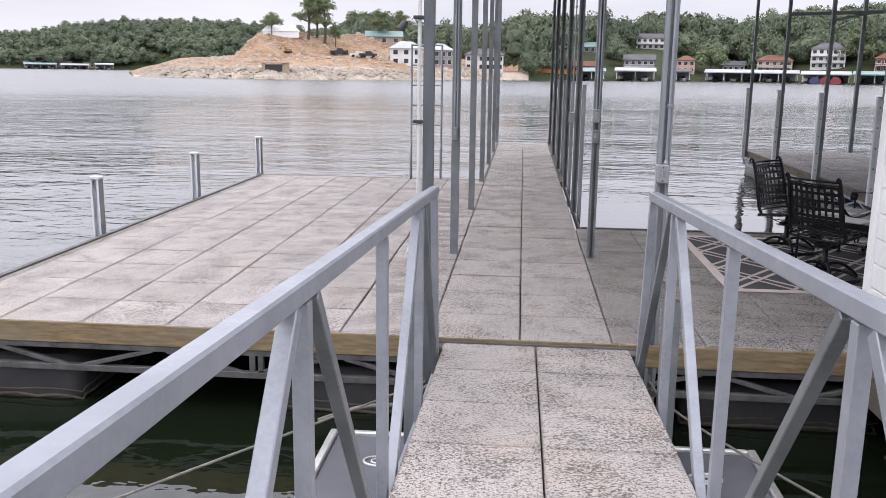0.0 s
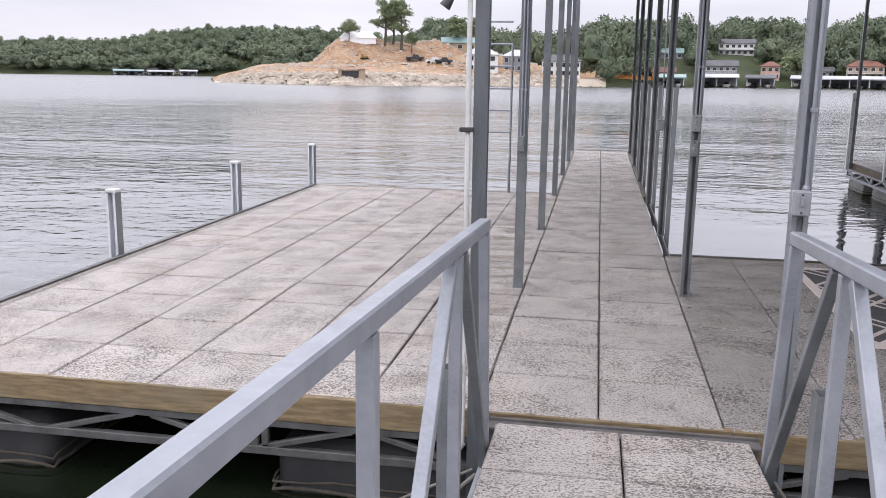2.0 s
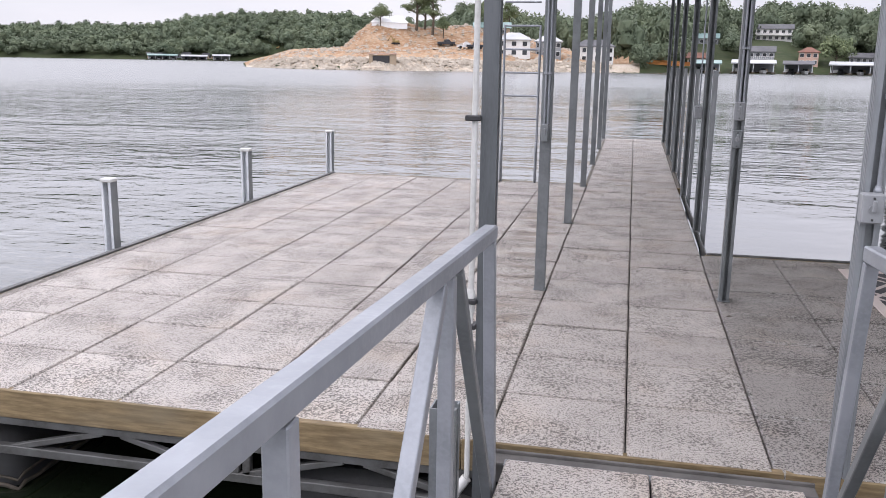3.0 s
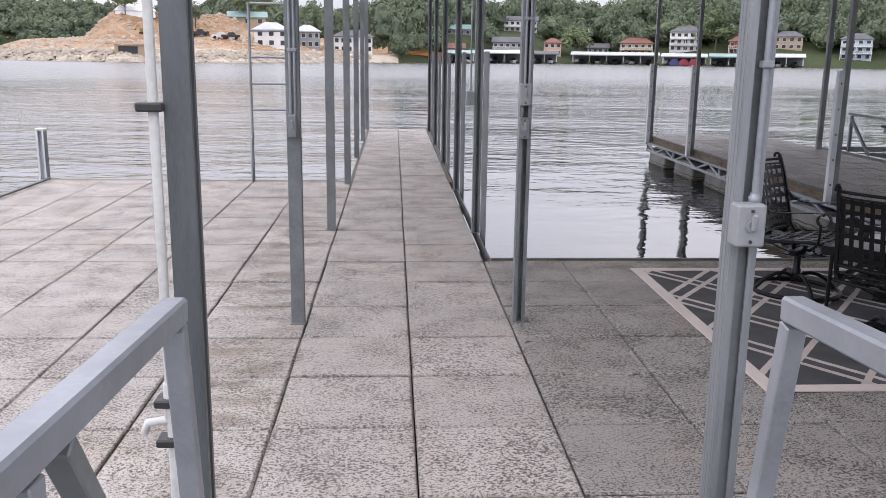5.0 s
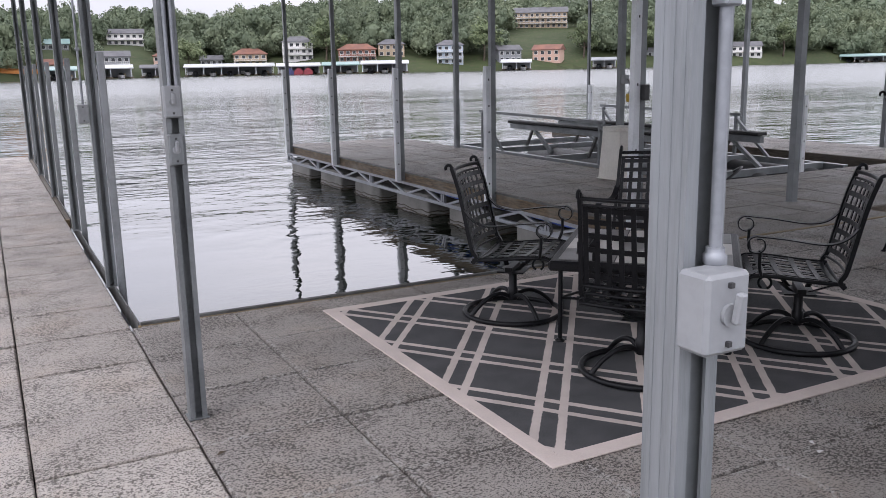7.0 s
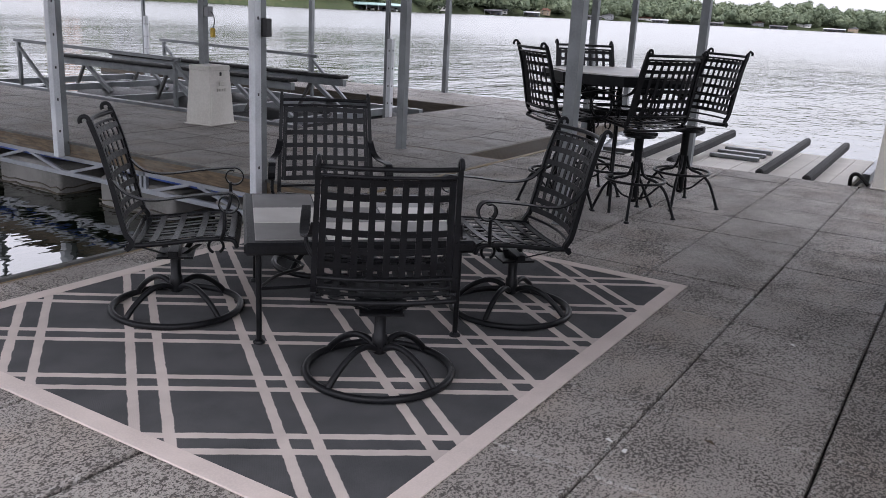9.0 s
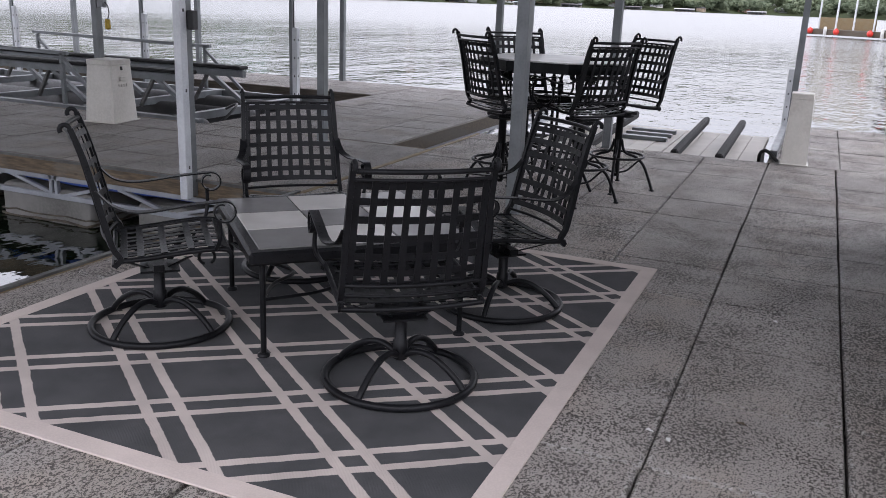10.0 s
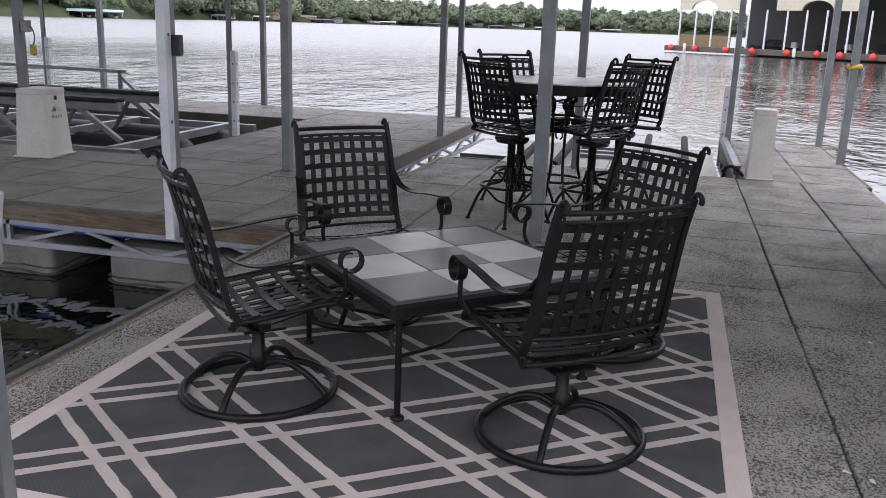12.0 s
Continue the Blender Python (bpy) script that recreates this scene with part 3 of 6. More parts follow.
# steel edging that stands a little proud along the water
for name, x0, x1, y0, y1 in (("edge_trim_west", X0 - 0.118, X0 - 0.07, 0.0, Y1 + 0.14), ("edge_trim_slip", 0.658, 0.668, 7 * T + 0.07, WALK_END), ("edge_trim_patio", 0.67, 5.28, 7 * T + 0.036, 7 * T + 0.072), ("edge_trim_finger", 5.276, 5.297, 7 * T + 0.08, 15.98)):
    structure(name, Geo().box(x0, x1, y0, y1, -0.1 if "finger" not in name else FD_Z - 0.02, 0.012 if "finger" not in name else FD_Z + 0.004, 0.002), M_RUSTY, "dark thin metal edging along the dock", "edge trim")

n = 0
for i in range(2):
    for j in range(4):
        float_thing(-3.75 + 2.63 * i, 0.56 + 2.5 * j, 1.28, 0.95, -0.30, M_FLOAT, "black plastic dock float with a brown waterline", n)
        n += 1
for x in (1.75, 3.4, 5.0):
    for y in (0.62, 3.55):
        float_thing(x, y, 1.28, 0.95, -0.30, M_FLOAT, "black plastic dock float with a brown waterline", n)
        n += 1
for y in (9.6, 11.6, 13.6, 15.6):
    float_thing(0.0, y, 1.05, 0.95, -0.30, M_FLOAT, "black plastic dock float with a brown waterline", n)
    n += 1
for y in (5.42, 6.97, 8.63, 10.29, 11.94, 13.6, 15.25):
    float_thing(5.80, y, 0.95, 1.05, -0.30, M_CONCFLOAT, "weathered grey box-shaped dock float", n, 0.05)
    n += 1
for x, y in ((8.5, 6.4), (10.5, 6.4), (12.5, 6.4), (12.5, 8.9), (12.5, 11.4), (12.5, 13.9), (9.8, 0.6), (11.4, 0.6)):
    float_thing(x, y, 1.2, 0.9, -0.3, M_FLOAT, "black plastic dock float with a brown waterline", n)
    n += 1

# ---------------------------------------------------------------- furniture of wrought iron
BACK = [(-0.165, 0.385), (-0.19, 0.43), (-0.212, 0.52), (-0.24, 0.65), (-0.272, 0.78), (-0.302, 0.87)]


def seat_line(n=20):
    """The line of the woven sheet in the chair's middle plane, from the front of the seat up the back: (y, z)."""
    pts = [(0, 0.262, 0.372), (0, 0.235, 0.402), (0, 0.12, 0.402), (0, -0.06, 0.382), (0, -0.17, 0.372)]
    return smooth_line(pts, n // 4)


def woven(lines, xs, w_long, w_cross, cross_at, bow):
    """Flat straps along each of xs and across at the given steps of the line; bow: how far the middle is set back."""
    made = []
    half = max(abs(x) for x in xs)

    def put(x, p):
        k = 1 - (x / half) ** 2
        return Vector((x, p[1] - bow[0] * k, p[2] - bow[1] * k))

    for i, x in enumerate(xs):
        made.append(Geo().strap([put(x, p) + Vector((0, 0, 0.0015 if i % 2 else -0.0015)) for p in lines], (1, 0, 0), w_long, 0.004))
    for c in cross_at:
        f = c * (len(lines) - 1)
        i = min(int(f), len(lines) - 2)
        p = Vector(lines[i]).lerp(Vector(lines[i + 1]), f - i)
        tan = (Vector(lines[i + 1]) - Vector(lines[i])).normalized()
        made.append(Geo().strap([put(-half + 2 * half * s / 10, p) + tan.cross(Vector((1, 0, 0))) * 0.004 for s in range(11)], tan, w_cross, 0.004))
    return made


def chair_shell(chair, dz):
    """Woven seat and back, frame, arms and finials, dz higher than on a low chair."""
    up = Matrix.Translation((0, 0, dz))

    def put(name, geo, label="", parent=None):
        geo.v = [tuple(up @ Vector((p[0] * (1.02 - 0.14 * max(0, p[2] - 0.42)), p[1] + 0.02, p[2]))) for p in geo.v]
        return part(name, geo, M_IRON, parent or chair, label)

    seat = seat_line()
    back = smooth_line([(0, y, z) for y, z in BACK[1:]], 5)[1:-2]
    xs = [-0.228 + 0.057 * i for i in range(9)]
    for geo in woven(seat, xs, 0.026, 0.027, [0.1, 0.24, 0.38, 0.52, 0.66, 0.8, 0.94], (0.0, 0.012)):
        put("seat_strap", geo)
    for geo in woven(back, xs, 0.024, 0.026, [0.03, 0.18, 0.33, 0.48, 0.63, 0.78, 0.93], (0.035, 0.0)):
        put("back_strap", geo)
    for sx in (-1, 1):
        x = 0.252 * sx
        rail = [(x, 0.262, 0.37), (x, 0.238, 0.4), (x, 0.12, 0.4), (x, -0.06, 0.38), (x, -0.19, 0.372)]
        put("side_rail", Geo().tube(smooth_line(rail, 4), 0.010, 7))
        upright = smooth_line([(x, -0.19, 0.355)] + [(x, y, z) for y, z in BACK] + [(x, -0.312, 0.895)], 4)
        up_part = put("back_upright", Geo().strap(upright, (1, 0, 0), 0.02, 0.022))
        put("finial", Geo().tube(arc((x, -0.33, 0.892), 0.018, 0, 215, 8, (0, 1, 0), (0, 0, 1)), 0.0095, 7), "rolled scroll finial", up_part)
        arm = smooth_line([(x, -0.24, 0.66), (x * 1.05, -0.18, 0.60), (x * 1.16, -0.08, 0.578), (x * 1.18, 0.10, 0.60), (x * 1.18, 0.235, 0.612)], 5)
        arm += arc((x * 1.18, 0.235, 0.57), 0.042, 90, -170, 14, (0, 1, 0), (0, 0, 1))[1:] + arc((x * 1.18, 0.222, 0.574), 0.026, -170, -300, 6, (0, 1, 0), (0, 0, 1))[1:]
        a = put("arm", Geo().strap(arm, (1, 0, 0), 0.036, 0.006), "curled flat-bar arm")
        put("arm_support", Geo().tube(smooth_line([(x * 1.16, 0.215, 0.54), (x * 1.15, 0.215, 0.46), (x * 1.02, 0.2, 0.405)], 4), 0.009, 6), "", a)
        put("seat_scroll", Geo().tube(arc((x * 0.62, 0.17, 0.345), 0.032, -60, 250, 12, (0, 1, 0), (0, 0, 1)), 0.007, 6))

    def bowed(z, y, r, half=0.252, bow=0.038):
        return Geo().tube([(half * t, y - bow * (1 - t * t), z) for t in (i / 6 - 1 for i in range(13))], r, 6)

    put("top_rail", bowed(0.873, -0.303, 0.010))
    put("upper_cross_rail", bowed(0.843, -0.293, 0.007))
    put("lower_cross_rail", bowed(0.45, -0.196, 0.008))
    put("bottom_cross_rail", bowed(0.408, -0.178, 0.007))
    put("front_rail", Geo().tube([(0.252 * t, 0.262, 0.37 - 0.01 * (1 - t * t)) for t in (i / 6 - 1 for i in range(13))], 0.010, 7))
    put("rear_rail", Geo().tube([(0.252 * t, -0.19, 0.36 - 0.012 * (1 - t * t)) for t in (i / 6 - 1 for i in range(13))], 0.010, 7))


def swivel_chair():
    chair = thing("swivel_chair", "black wrought-iron swivel armchair with woven strap seat, on the rug", "chair", group="chairs round the low table")
    chair_shell(chair, 0.0)
    plate = Geo().box(-0.085, 0.085, -0.075, 0.085, 0.262, 0.272, 0.002).box(-0.1, 0.1, -0.022, 0.022, 0.272, 0.30, 0.002)
    for sx, y0, z0 in ((-1, 0.12, 0.362), (1, 0.12, 0.362), (-1, -0.12, 0.352), (1, -0.12, 0.352)):
        part("seat_bracket", Geo().beam((0.2 * sx, y0, z0), (0.05 * sx, 0.4 * y0, 0.28), 0.03, 0.006), M_IRON, chair)
    part("swivel_plate", plate, M_IRON, chair, "rocking swivel plate")
    part("swivel_post", Geo().lathe([(0.024, 0.085), (0.03, 0.09), (0.03, 0.16), (0.024, 0.165), (0.024, 0.265)], 14), M_IRON, chair)
    ring = Geo()
    ring.tube([(0.287 * math.cos(a), 0.287 * math.sin(a), 0.016) for a in (2 * math.pi * i / 48 for i in range(48))], 0.0155, 8, True)
    part("base_ring", ring, M_IRON, chair, "round floor ring of the base")
    for i in range(4):
        a = radians(45 + 90 * i)
        d = Vector((math.cos(a), math.sin(a), 0))
        line = smooth_line([d * r + Vector((0, 0, z)) for r, z in ((0.02, 0.105), (0.075, 0.13), (0.14, 0.125), (0.21, 0.088), (0.26, 0.045), (0.28, 0.02))], 3)
        part("base_leg", Geo().tube(line, 0.0135, 7), M_IRON, chair)
    return chair


def bar_chair():
    chair = thing("bar_chair", "tall black wrought-iron bar chair with woven strap back", "bar chair", group="chairs round the bar table")
    chair_shell(chair, 0.305)
    part("swivel_plate", Geo().box(-0.09, 0.09, -0.09, 0.09, 0.60, 0.625, 0.004).lathe([(0.11, 0.585), (0.12, 0.595), (0.1, 0.61)], 16), M_IRON, chair)
    part("pole", Geo().lathe([(0.02, 0.10), (0.03, 0.12), (0.03, 0.58), (0.04, 0.59)], 12), M_IRON, chair)
    part("foot_ring", Geo().tube([(0.215 * math.cos(a), 0.215 * math.sin(a), 0.27) for a in (2 * math.pi * i / 32 for i in range(32))], 0.010, 6, True), M_IRON, chair, "round footrest ring")
    for i in range(4):
        a = radians(45 + 90 * i)
        d = Vector((math.cos(a), math.sin(a), 0))
        line = smooth_line([d * r + Vector((0, 0, z)) for r, z in ((0.028, 0.40), (0.06, 0.30), (0.15, 0.265), (0.22, 0.20), (0.27, 0.09), (0.30, 0.012))], 4)
        leg = part("leg", Geo().tube(line, 0.0115, 6), M_IRON, chair)
        part("foot", Geo().lathe([(0.02, 0.0), (0.02, 0.008), (0.012, 0.014)], 10, tuple(d * 0.302)), M_IRON, leg)
        part("brace", Geo().tube(smooth_line([d * r + Vector((0, 0, z)) for r, z in ((0.03, 0.13), (0.09, 0.15), (0.15, 0.21), (0.205, 0.265))], 3), 0.008, 6), M_IRON, chair)
    return chair


RUG = (1.70, 4.67, 1.56, 4.02)
rug = thing("rug", "charcoal outdoor rug with beige double-line plaid and border", "rug", pose(0, 0, 0))
part("weave", Geo().box(RUG[0] + 0.08, RUG[1] - 0.08, RUG[2] + 0.08, RUG[3] - 0.08, 0.001, 0.007, 0.001), M_RUG, rug)
for x0, x1, y0, y1 in ((RUG[0], RUG[1], RUG[2], RUG[2] + 0.08), (RUG[0], RUG[1], RUG[3] - 0.08, RUG[3]), (RUG[0], RUG[0] + 0.08, RUG[2] + 0.08, RUG[3] - 0.08), (RUG[1] - 0.08, RUG[1], RUG[2] + 0.08, RUG[3] - 0.08)):
    part("border", Geo().box(x0, x1, y0, y1, 0.001, 0.009, 0.002), M_RUGEDGE, rug, "plain beige border band")

TABLE = (3.20, 2.775)
low_table = thing("low_table", "square black iron low table with checkered tile top", "table", pose(*TABLE, 0.007, 0, 0, 45))
H = 0.455
part("top_frame", Geo().box(-0.485, 0.485, -0.485, 0.485, H - 0.058, H - 0.004, 0.012), M_IRON, low_table, "thick black table rim")
for i in range(3):
    for j in range(3):
        part("tile", Geo().box(-0.44 + 0.2955 * i, -0.44 + 0.2955 * i + 0.289, -0.44 + 0.2955 * j, -0.44 + 0.2955 * j + 0.289, H - 0.01, H, 0.003), M_TABLE_D if (i + j) % 2 == 0 else M_TABLE_L, low_table, "grey tile" if (i + j) % 2 == 0 else "pale stone tile")
for sx in (-1, 1):
    for sy in (-1, 1):
        leg = part("leg", Geo().tube([(0.427 * sx, 0.427 * sy, 0.0), (0.427 * sx, 0.427 * sy, H - 0.05)], 0.0125, 8), M_IRON, low_table)
        part("foot", Geo().lathe([(0.026, 0.0), (0.026, 0.01), (0.015, 0.016)], 12, (0.427 * sx, 0.427 * sy, 0)), M_IRON, leg)
for a, b in (((-1, -1), (1, -1)), ((1, -1), (1, 1)), ((1, 1), (-1, 1)), ((-1, 1), (-1, -1))):
    pa, pb = Vector((0.427 * a[0], 0.427 * a[1], 0.24)), Vector((0.427 * b[0], 0.427 * b[1], 0.24))
    mid = (pa + pb) / 2 * 0.5
    part("stretcher", Geo().tube(smooth_line([pa, pa.lerp(pb, 0.22) * 0.8 + Vector((0, 0, 0.03)), mid + Vector((0, 0, 0.09)), pa.lerp(pb, 0.78) * 0.8 + Vector((0, 0, 0.03)), pb], 5), 0.008, 6), M_IRON, low_table, "curved stretcher")

first = swivel_chair()
CHAIRS = [(2.665, 3.355, -47), (2.66, 2.195, 39), (3.669, 3.295, 223), (3.67, 2.142, 138)]
for i, (x, y, a) in enumerate(CHAIRS):
    m = pose(x, y, 0.008, 0, 0, a - 90)
    if i == 0:
        first.matrix_basis = m
    else:
        copy_thing(first, m)

BAR = (6.432, 2.726)
bar_table = thing("bar_table", "tall black iron bar table with pale stone top", "bar table", pose(*BAR, 0, 0, 0, 22.5))
octagon = [(0.60 * math.cos(radians(45 * i)), 0.60 * math.sin(radians(45 * i))) for i in range(8)]
part("rim", Geo().prism(octagon, 0.95, 1.02), M_IRON, bar_table, "thick black table rim")
part("tabletop", Geo().prism([(0.93 * x, 0.93 * y) for x, y in octagon], 1.02, 1.027), M_TABLE_L, bar_table, "pale stone inlay")
for i in range(4):
    a = radians(45 * 2 * i)
    d = Vector((math.cos(a), math.sin(a), 0))
    part("leg", Geo().tube(smooth_line([d * r + Vector((0, 0, z)) for r, z in ((0.36, 0.95), (0.24, 0.88), (0.17, 0.6), (0.17, 0.35), (0.24, 0.18), (0.33, 0.0))], 4), 0.012, 6), M_IRON, bar_table)
    part("scroll", Geo().strap(arc(d * 0.24 + Vector((0, 0, 0.82)), 0.055, -30, 290, 14, d, (0, 0, 1)), d.cross(Vector((0, 0, 1))), 0.03, 0.006), M_IRON, bar_table, "curled iron scroll")
for z, r in ((0.28, 0.19), (0.75, 0.185)):
    part("ring", Geo().tube([(r * math.cos(a), r * math.sin(a), z) for a in (2 * math.pi * i / 28 for i in range(28))], 0.010, 6, True), M_IRON, bar_table)

first_bar = bar_chair()
for i, (x, y, a) in enumerate([(6.06, 3.018, -39), (6.19, 2.444, 58), (6.833, 2.296, 142), (6.753, 3.068, 224)]):
    m = pose(x, y, 0, 0, 0, a - 90)
    if i == 0:
        first_bar.matrix_basis = m
    else:
        copy_thing(first_bar, m)

# ---------------------------------------------------------------- posts
ROOF_Z = 3.7


def channel(w, d, lip, t):
    """Outline of a lipped steel channel, open towards -y."""
    return [(-w / 2, -d / 2), (-w / 2 + lip, -d / 2), (-w / 2 + lip, -d / 2 + t), (-w / 2 + t, -d / 2 + t), (-w / 2 + t, d / 2 - t), (w / 2 - t, d / 2 - t), (w / 2 - t, -d / 2 + t), (w / 2 - lip, -d / 2 + t), (w / 2 - lip, -d / 2), (w / 2, -d / 2), (w / 2, d / 2), (-w / 2, d / 2)]


def dock_post(x, y, w=0.075, z0=0.0, z1=ROOF_Z, turn=0, sleeve=None, label="tall grey steel dock post", mat_post=None, foot=True, slim=None):
    """A roof post; sleeve: offset in x and y, bottom and top of a heavier outer tube beside it."""
    p = thing("dock_post", label, "post", pose(x, y, 0, 0, 0, turn), "posts that carry the dock roof")
    part("channel", Geo().prism(channel(w, w, w * 0.3, 0.006), z0, z1), mat_post or M_POST, p)
    if foot:
        part("foot_plate", Geo().box(-w * 0.62, w * 0.62, -w * 0.62, w * 0.62, z0, z0 + 0.006, 0.001), M_POST, p)
    if sleeve:
        dx, dy, s0, s1 = sleeve
        half = 0.024 if slim else 0.036
        sl = part("sleeve", Geo().box(dx - half, dx + half, dy - half, dy + half, s0, s1, 0.005), slim or M_SLEEVE, p, "grey outer steel sleeve" if slim else "pale outer steel sleeve")
        for k in range(5):
            zz = s0 + 0.25 + (s1 - s0 - 0.4) * k / 4
            if slim:
                break
            part("bolt_hole", Geo().box(dx - 0.04, dx - 0.035, dy - 0.008, dy + 0.008, zz - 0.012, zz + 0.012, 0.002), M_BOXDARK, sl, "dark bolt slot")
            part("bolt_hole", Geo().box(dx - 0.008, dx + 0.008, dy - 0.04, dy - 0.035, zz - 0.012, zz + 0.012, 0.002), M_BOXDARK, sl, "dark bolt slot")
    return p


def conduit(post, dx, dy, z0, z1, r=0.012, mat_pipe=None):
    pipe = part("conduit", Geo().tube([(dx, dy, z0), (dx, dy, z1)], r, 10), mat_pipe or M_GALV, post, "thin conduit pipe")
    zs = [z0 + 0.35 + 0.9 * k for k in range(int((z1 - z0) / 0.9))]
    for zz in zs:
        part("pipe_clip", Geo().box(dx - r - 0.006, dx + r + 0.006, dy - r - 0.006, dy + r + 0.006, zz, zz + 0.02, 0.003), M_GALV, pipe)
    return pipe


def wall_box(post, dx, dy, z, w, d, h, material, label, lever=True, front=(0, -1)):
    """A small weatherproof box with a lid seam, screws and a switch lever on its front."""
    b = part("switch_box", Geo().box(dx - w / 2, dx + w / 2, dy - d / 2, dy + d / 2, z - h / 2, z + h / 2, 0.006), material, post, label)
    fx, fy = front
    gx, gy = dx + fx * (d / 2 + 0.002), dy + fy * (d / 2 + 0.002)
    if lever:
        gl = Geo().lathe([(0.016, -0.004), (0.016, 0.004)], 14, (0, 0, 0))
        gl.v = [(gx + v[0] * abs(fy) + fx * v[2], gy + fy * v[2] + v[0] * abs(fx), z + v[1]) for v in gl.v]
        gl.beam((gx + fx * 0.012, gy + fy * 0.012, z - 0.01), (gx + fx * 0.02, gy + fy * 0.02, z + 0.035), 0.014, 0.012)
        part("lever", gl, M_BOX, b)
    for zz in (z - h * 0.36, z + h * 0.36):
        screws = Geo().box(gx - 0.004, gx + 0.004, gy - 0.004, gy + 0.004, zz - 0.004, zz + 0.004, 0.001)
        part("screw", screws, M_BOXDARK, b)
    return b


# walkway posts
for i, y in enumerate((2.71, 5.53, 8.37, 11.1, 13.8, 16.35)):
    p = dock_post(-0.655, y, 0.075, turn=90)
    if i == 0:
        conduit(p, -0.05, 0.01, 1.22, ROOF_Z, 0.008)
        conduit(p, -0.05, -0.015, 1.22, ROOF_Z, 0.008)
        wall_box(p, -0.06, 0.0, 1.165, 0.075, 0.05, 0.125, M_POST, "grey metal outlet box", True, (-1, 0))
for i, y in enumerate((2.745, 5.42, 7.9, 10.55, 13.2, 15.9)):
    p = dock_post(0.662 if i == 0 else 0.65, y, 0.07, turn=0, sleeve=None if i == 0 else (0.066, -0.02, -0.3, 1.6), slim=M_WALKSLEEVE)
    if i == 0:
        conduit(p, -0.012, -0.045, 1.41, ROOF_Z, 0.008)
        conduit(p, 0.014, -0.045, 1.41, ROOF_Z, 0.008)
        wall_box(p, -0.008, -0.052, 1.35, 0.07, 0.03, 0.125, M_BOX, "pale grey light switch box", True)
        wall_box(p, -0.008, -0.052, 1.16, 0.062, 0.03, 0.125, M_POST, "grey metal outlet box", True)
    if i == 1:
        conduit(p, -0.07, -0.03, 1.26, ROOF_Z, 0.008)
        wall_box(p, -0.075, -0.04, 1.2, 0.07, 0.05, 0.125, M_BOX, "pale grey outlet box", False)

# heavy posts on either side of the gangway
p = dock_post(-0.617, -0.062, 0.066, -0.55, ROOF_Z, turn=90, label="heavy grey steel post beside the gangway", mat_post=M_POST_SHADE, foot=False)
pipe = part("water_pipe", Geo().tube([(-0.03, 0.058, -0.16), (-0.03, 0.058, 2.35)], 0.0125, 10), M_PVC, p, "white plastic water pipe")
part("coupling", Geo().lathe([(0.016, 0.62), (0.018, 0.63), (0.018, 0.71), (0.016, 0.72)], 12, (-0.03, 0.058, 0)), M_PVC, pipe)
for zz in (0.55, 0.66, 1.42, 2.05):
    part("pipe_clip", Geo().box(-0.06, 0.0, 0.03, 0.095, zz, zz + 0.022, 0.004), M_BOXDARK, pipe, "dark pipe clamp")
part("tap", Geo().tube([(-0.03, 0.058, 0.62), (-0.03, 0.12, 0.61), (-0.03, 0.13, 0.58)], 0.012, 8), M_PVC, pipe, "small white tap")
part("elbow", Geo().tube([(-0.03, 0.058, -0.14), (-0.04, 0.10, -0.2), (-0.08, 0.14, -0.26)], 0.024, 8), M_PVC, pipe)
p.name = "dock_post"
flood = thing("flood_light", "small black and white floodlight on the water pipe", "flood light", pose(-0.70, -0.10, 2.03))
part("bracket", Geo().tube([(0, 0, 0), (-0.04, 0, 0.018), (-0.06, 0, 0.006)], 0.008, 8), M_PVC, flood)
lamp_geo = Geo().lathe([(0.02, 0), (0.035, -0.03), (0.048, -0.10), (0.05, -0.12)], 14)
lamp_geo.v = [tuple(pose(-0.055, 0, 0.012, 0, 35, 0) @ (Vector(q) * 0.55)) for q in lamp_geo.v]
part("lamp_head", lamp_geo, M_BOXDARK, flood)

p = dock_post(0.862, 0.045, 0.074, -0.55, ROOF_Z, turn=0, label="heavy grey steel post with a switch box", mat_post=M_ZINC, foot=False)
for rx in (-0.022, 0.0, 0.022):
    part("rib", Geo().box(-0.0382, -0.0365, rx - 0.005, rx + 0.005, -0.55, ROOF_Z, 0.001), M_ZINC, p, "pressed rib along the flange")
nut = part("conduit_nut", Geo().lathe([(0.016, 1.189), (0.0175, 1.191), (0.0175, 1.203), (0.014, 1.206), (0.014, 1.214)], 6, (0.012, -0.047, 0)), M_GALV, p, "hex nut where the conduit meets the box")
part("web", Geo().box(-0.031, 0.031, -0.02, 0.031, -0.55, ROOF_Z), M_POST, p)
conduit(p, 0.012, -0.047, 1.19, ROOF_Z, 0.009)
wall_box(p, -0.012, -0.071, 1.132, 0.08, 0.06, 0.115, M_BOX, "pale grey weatherproof switch box")

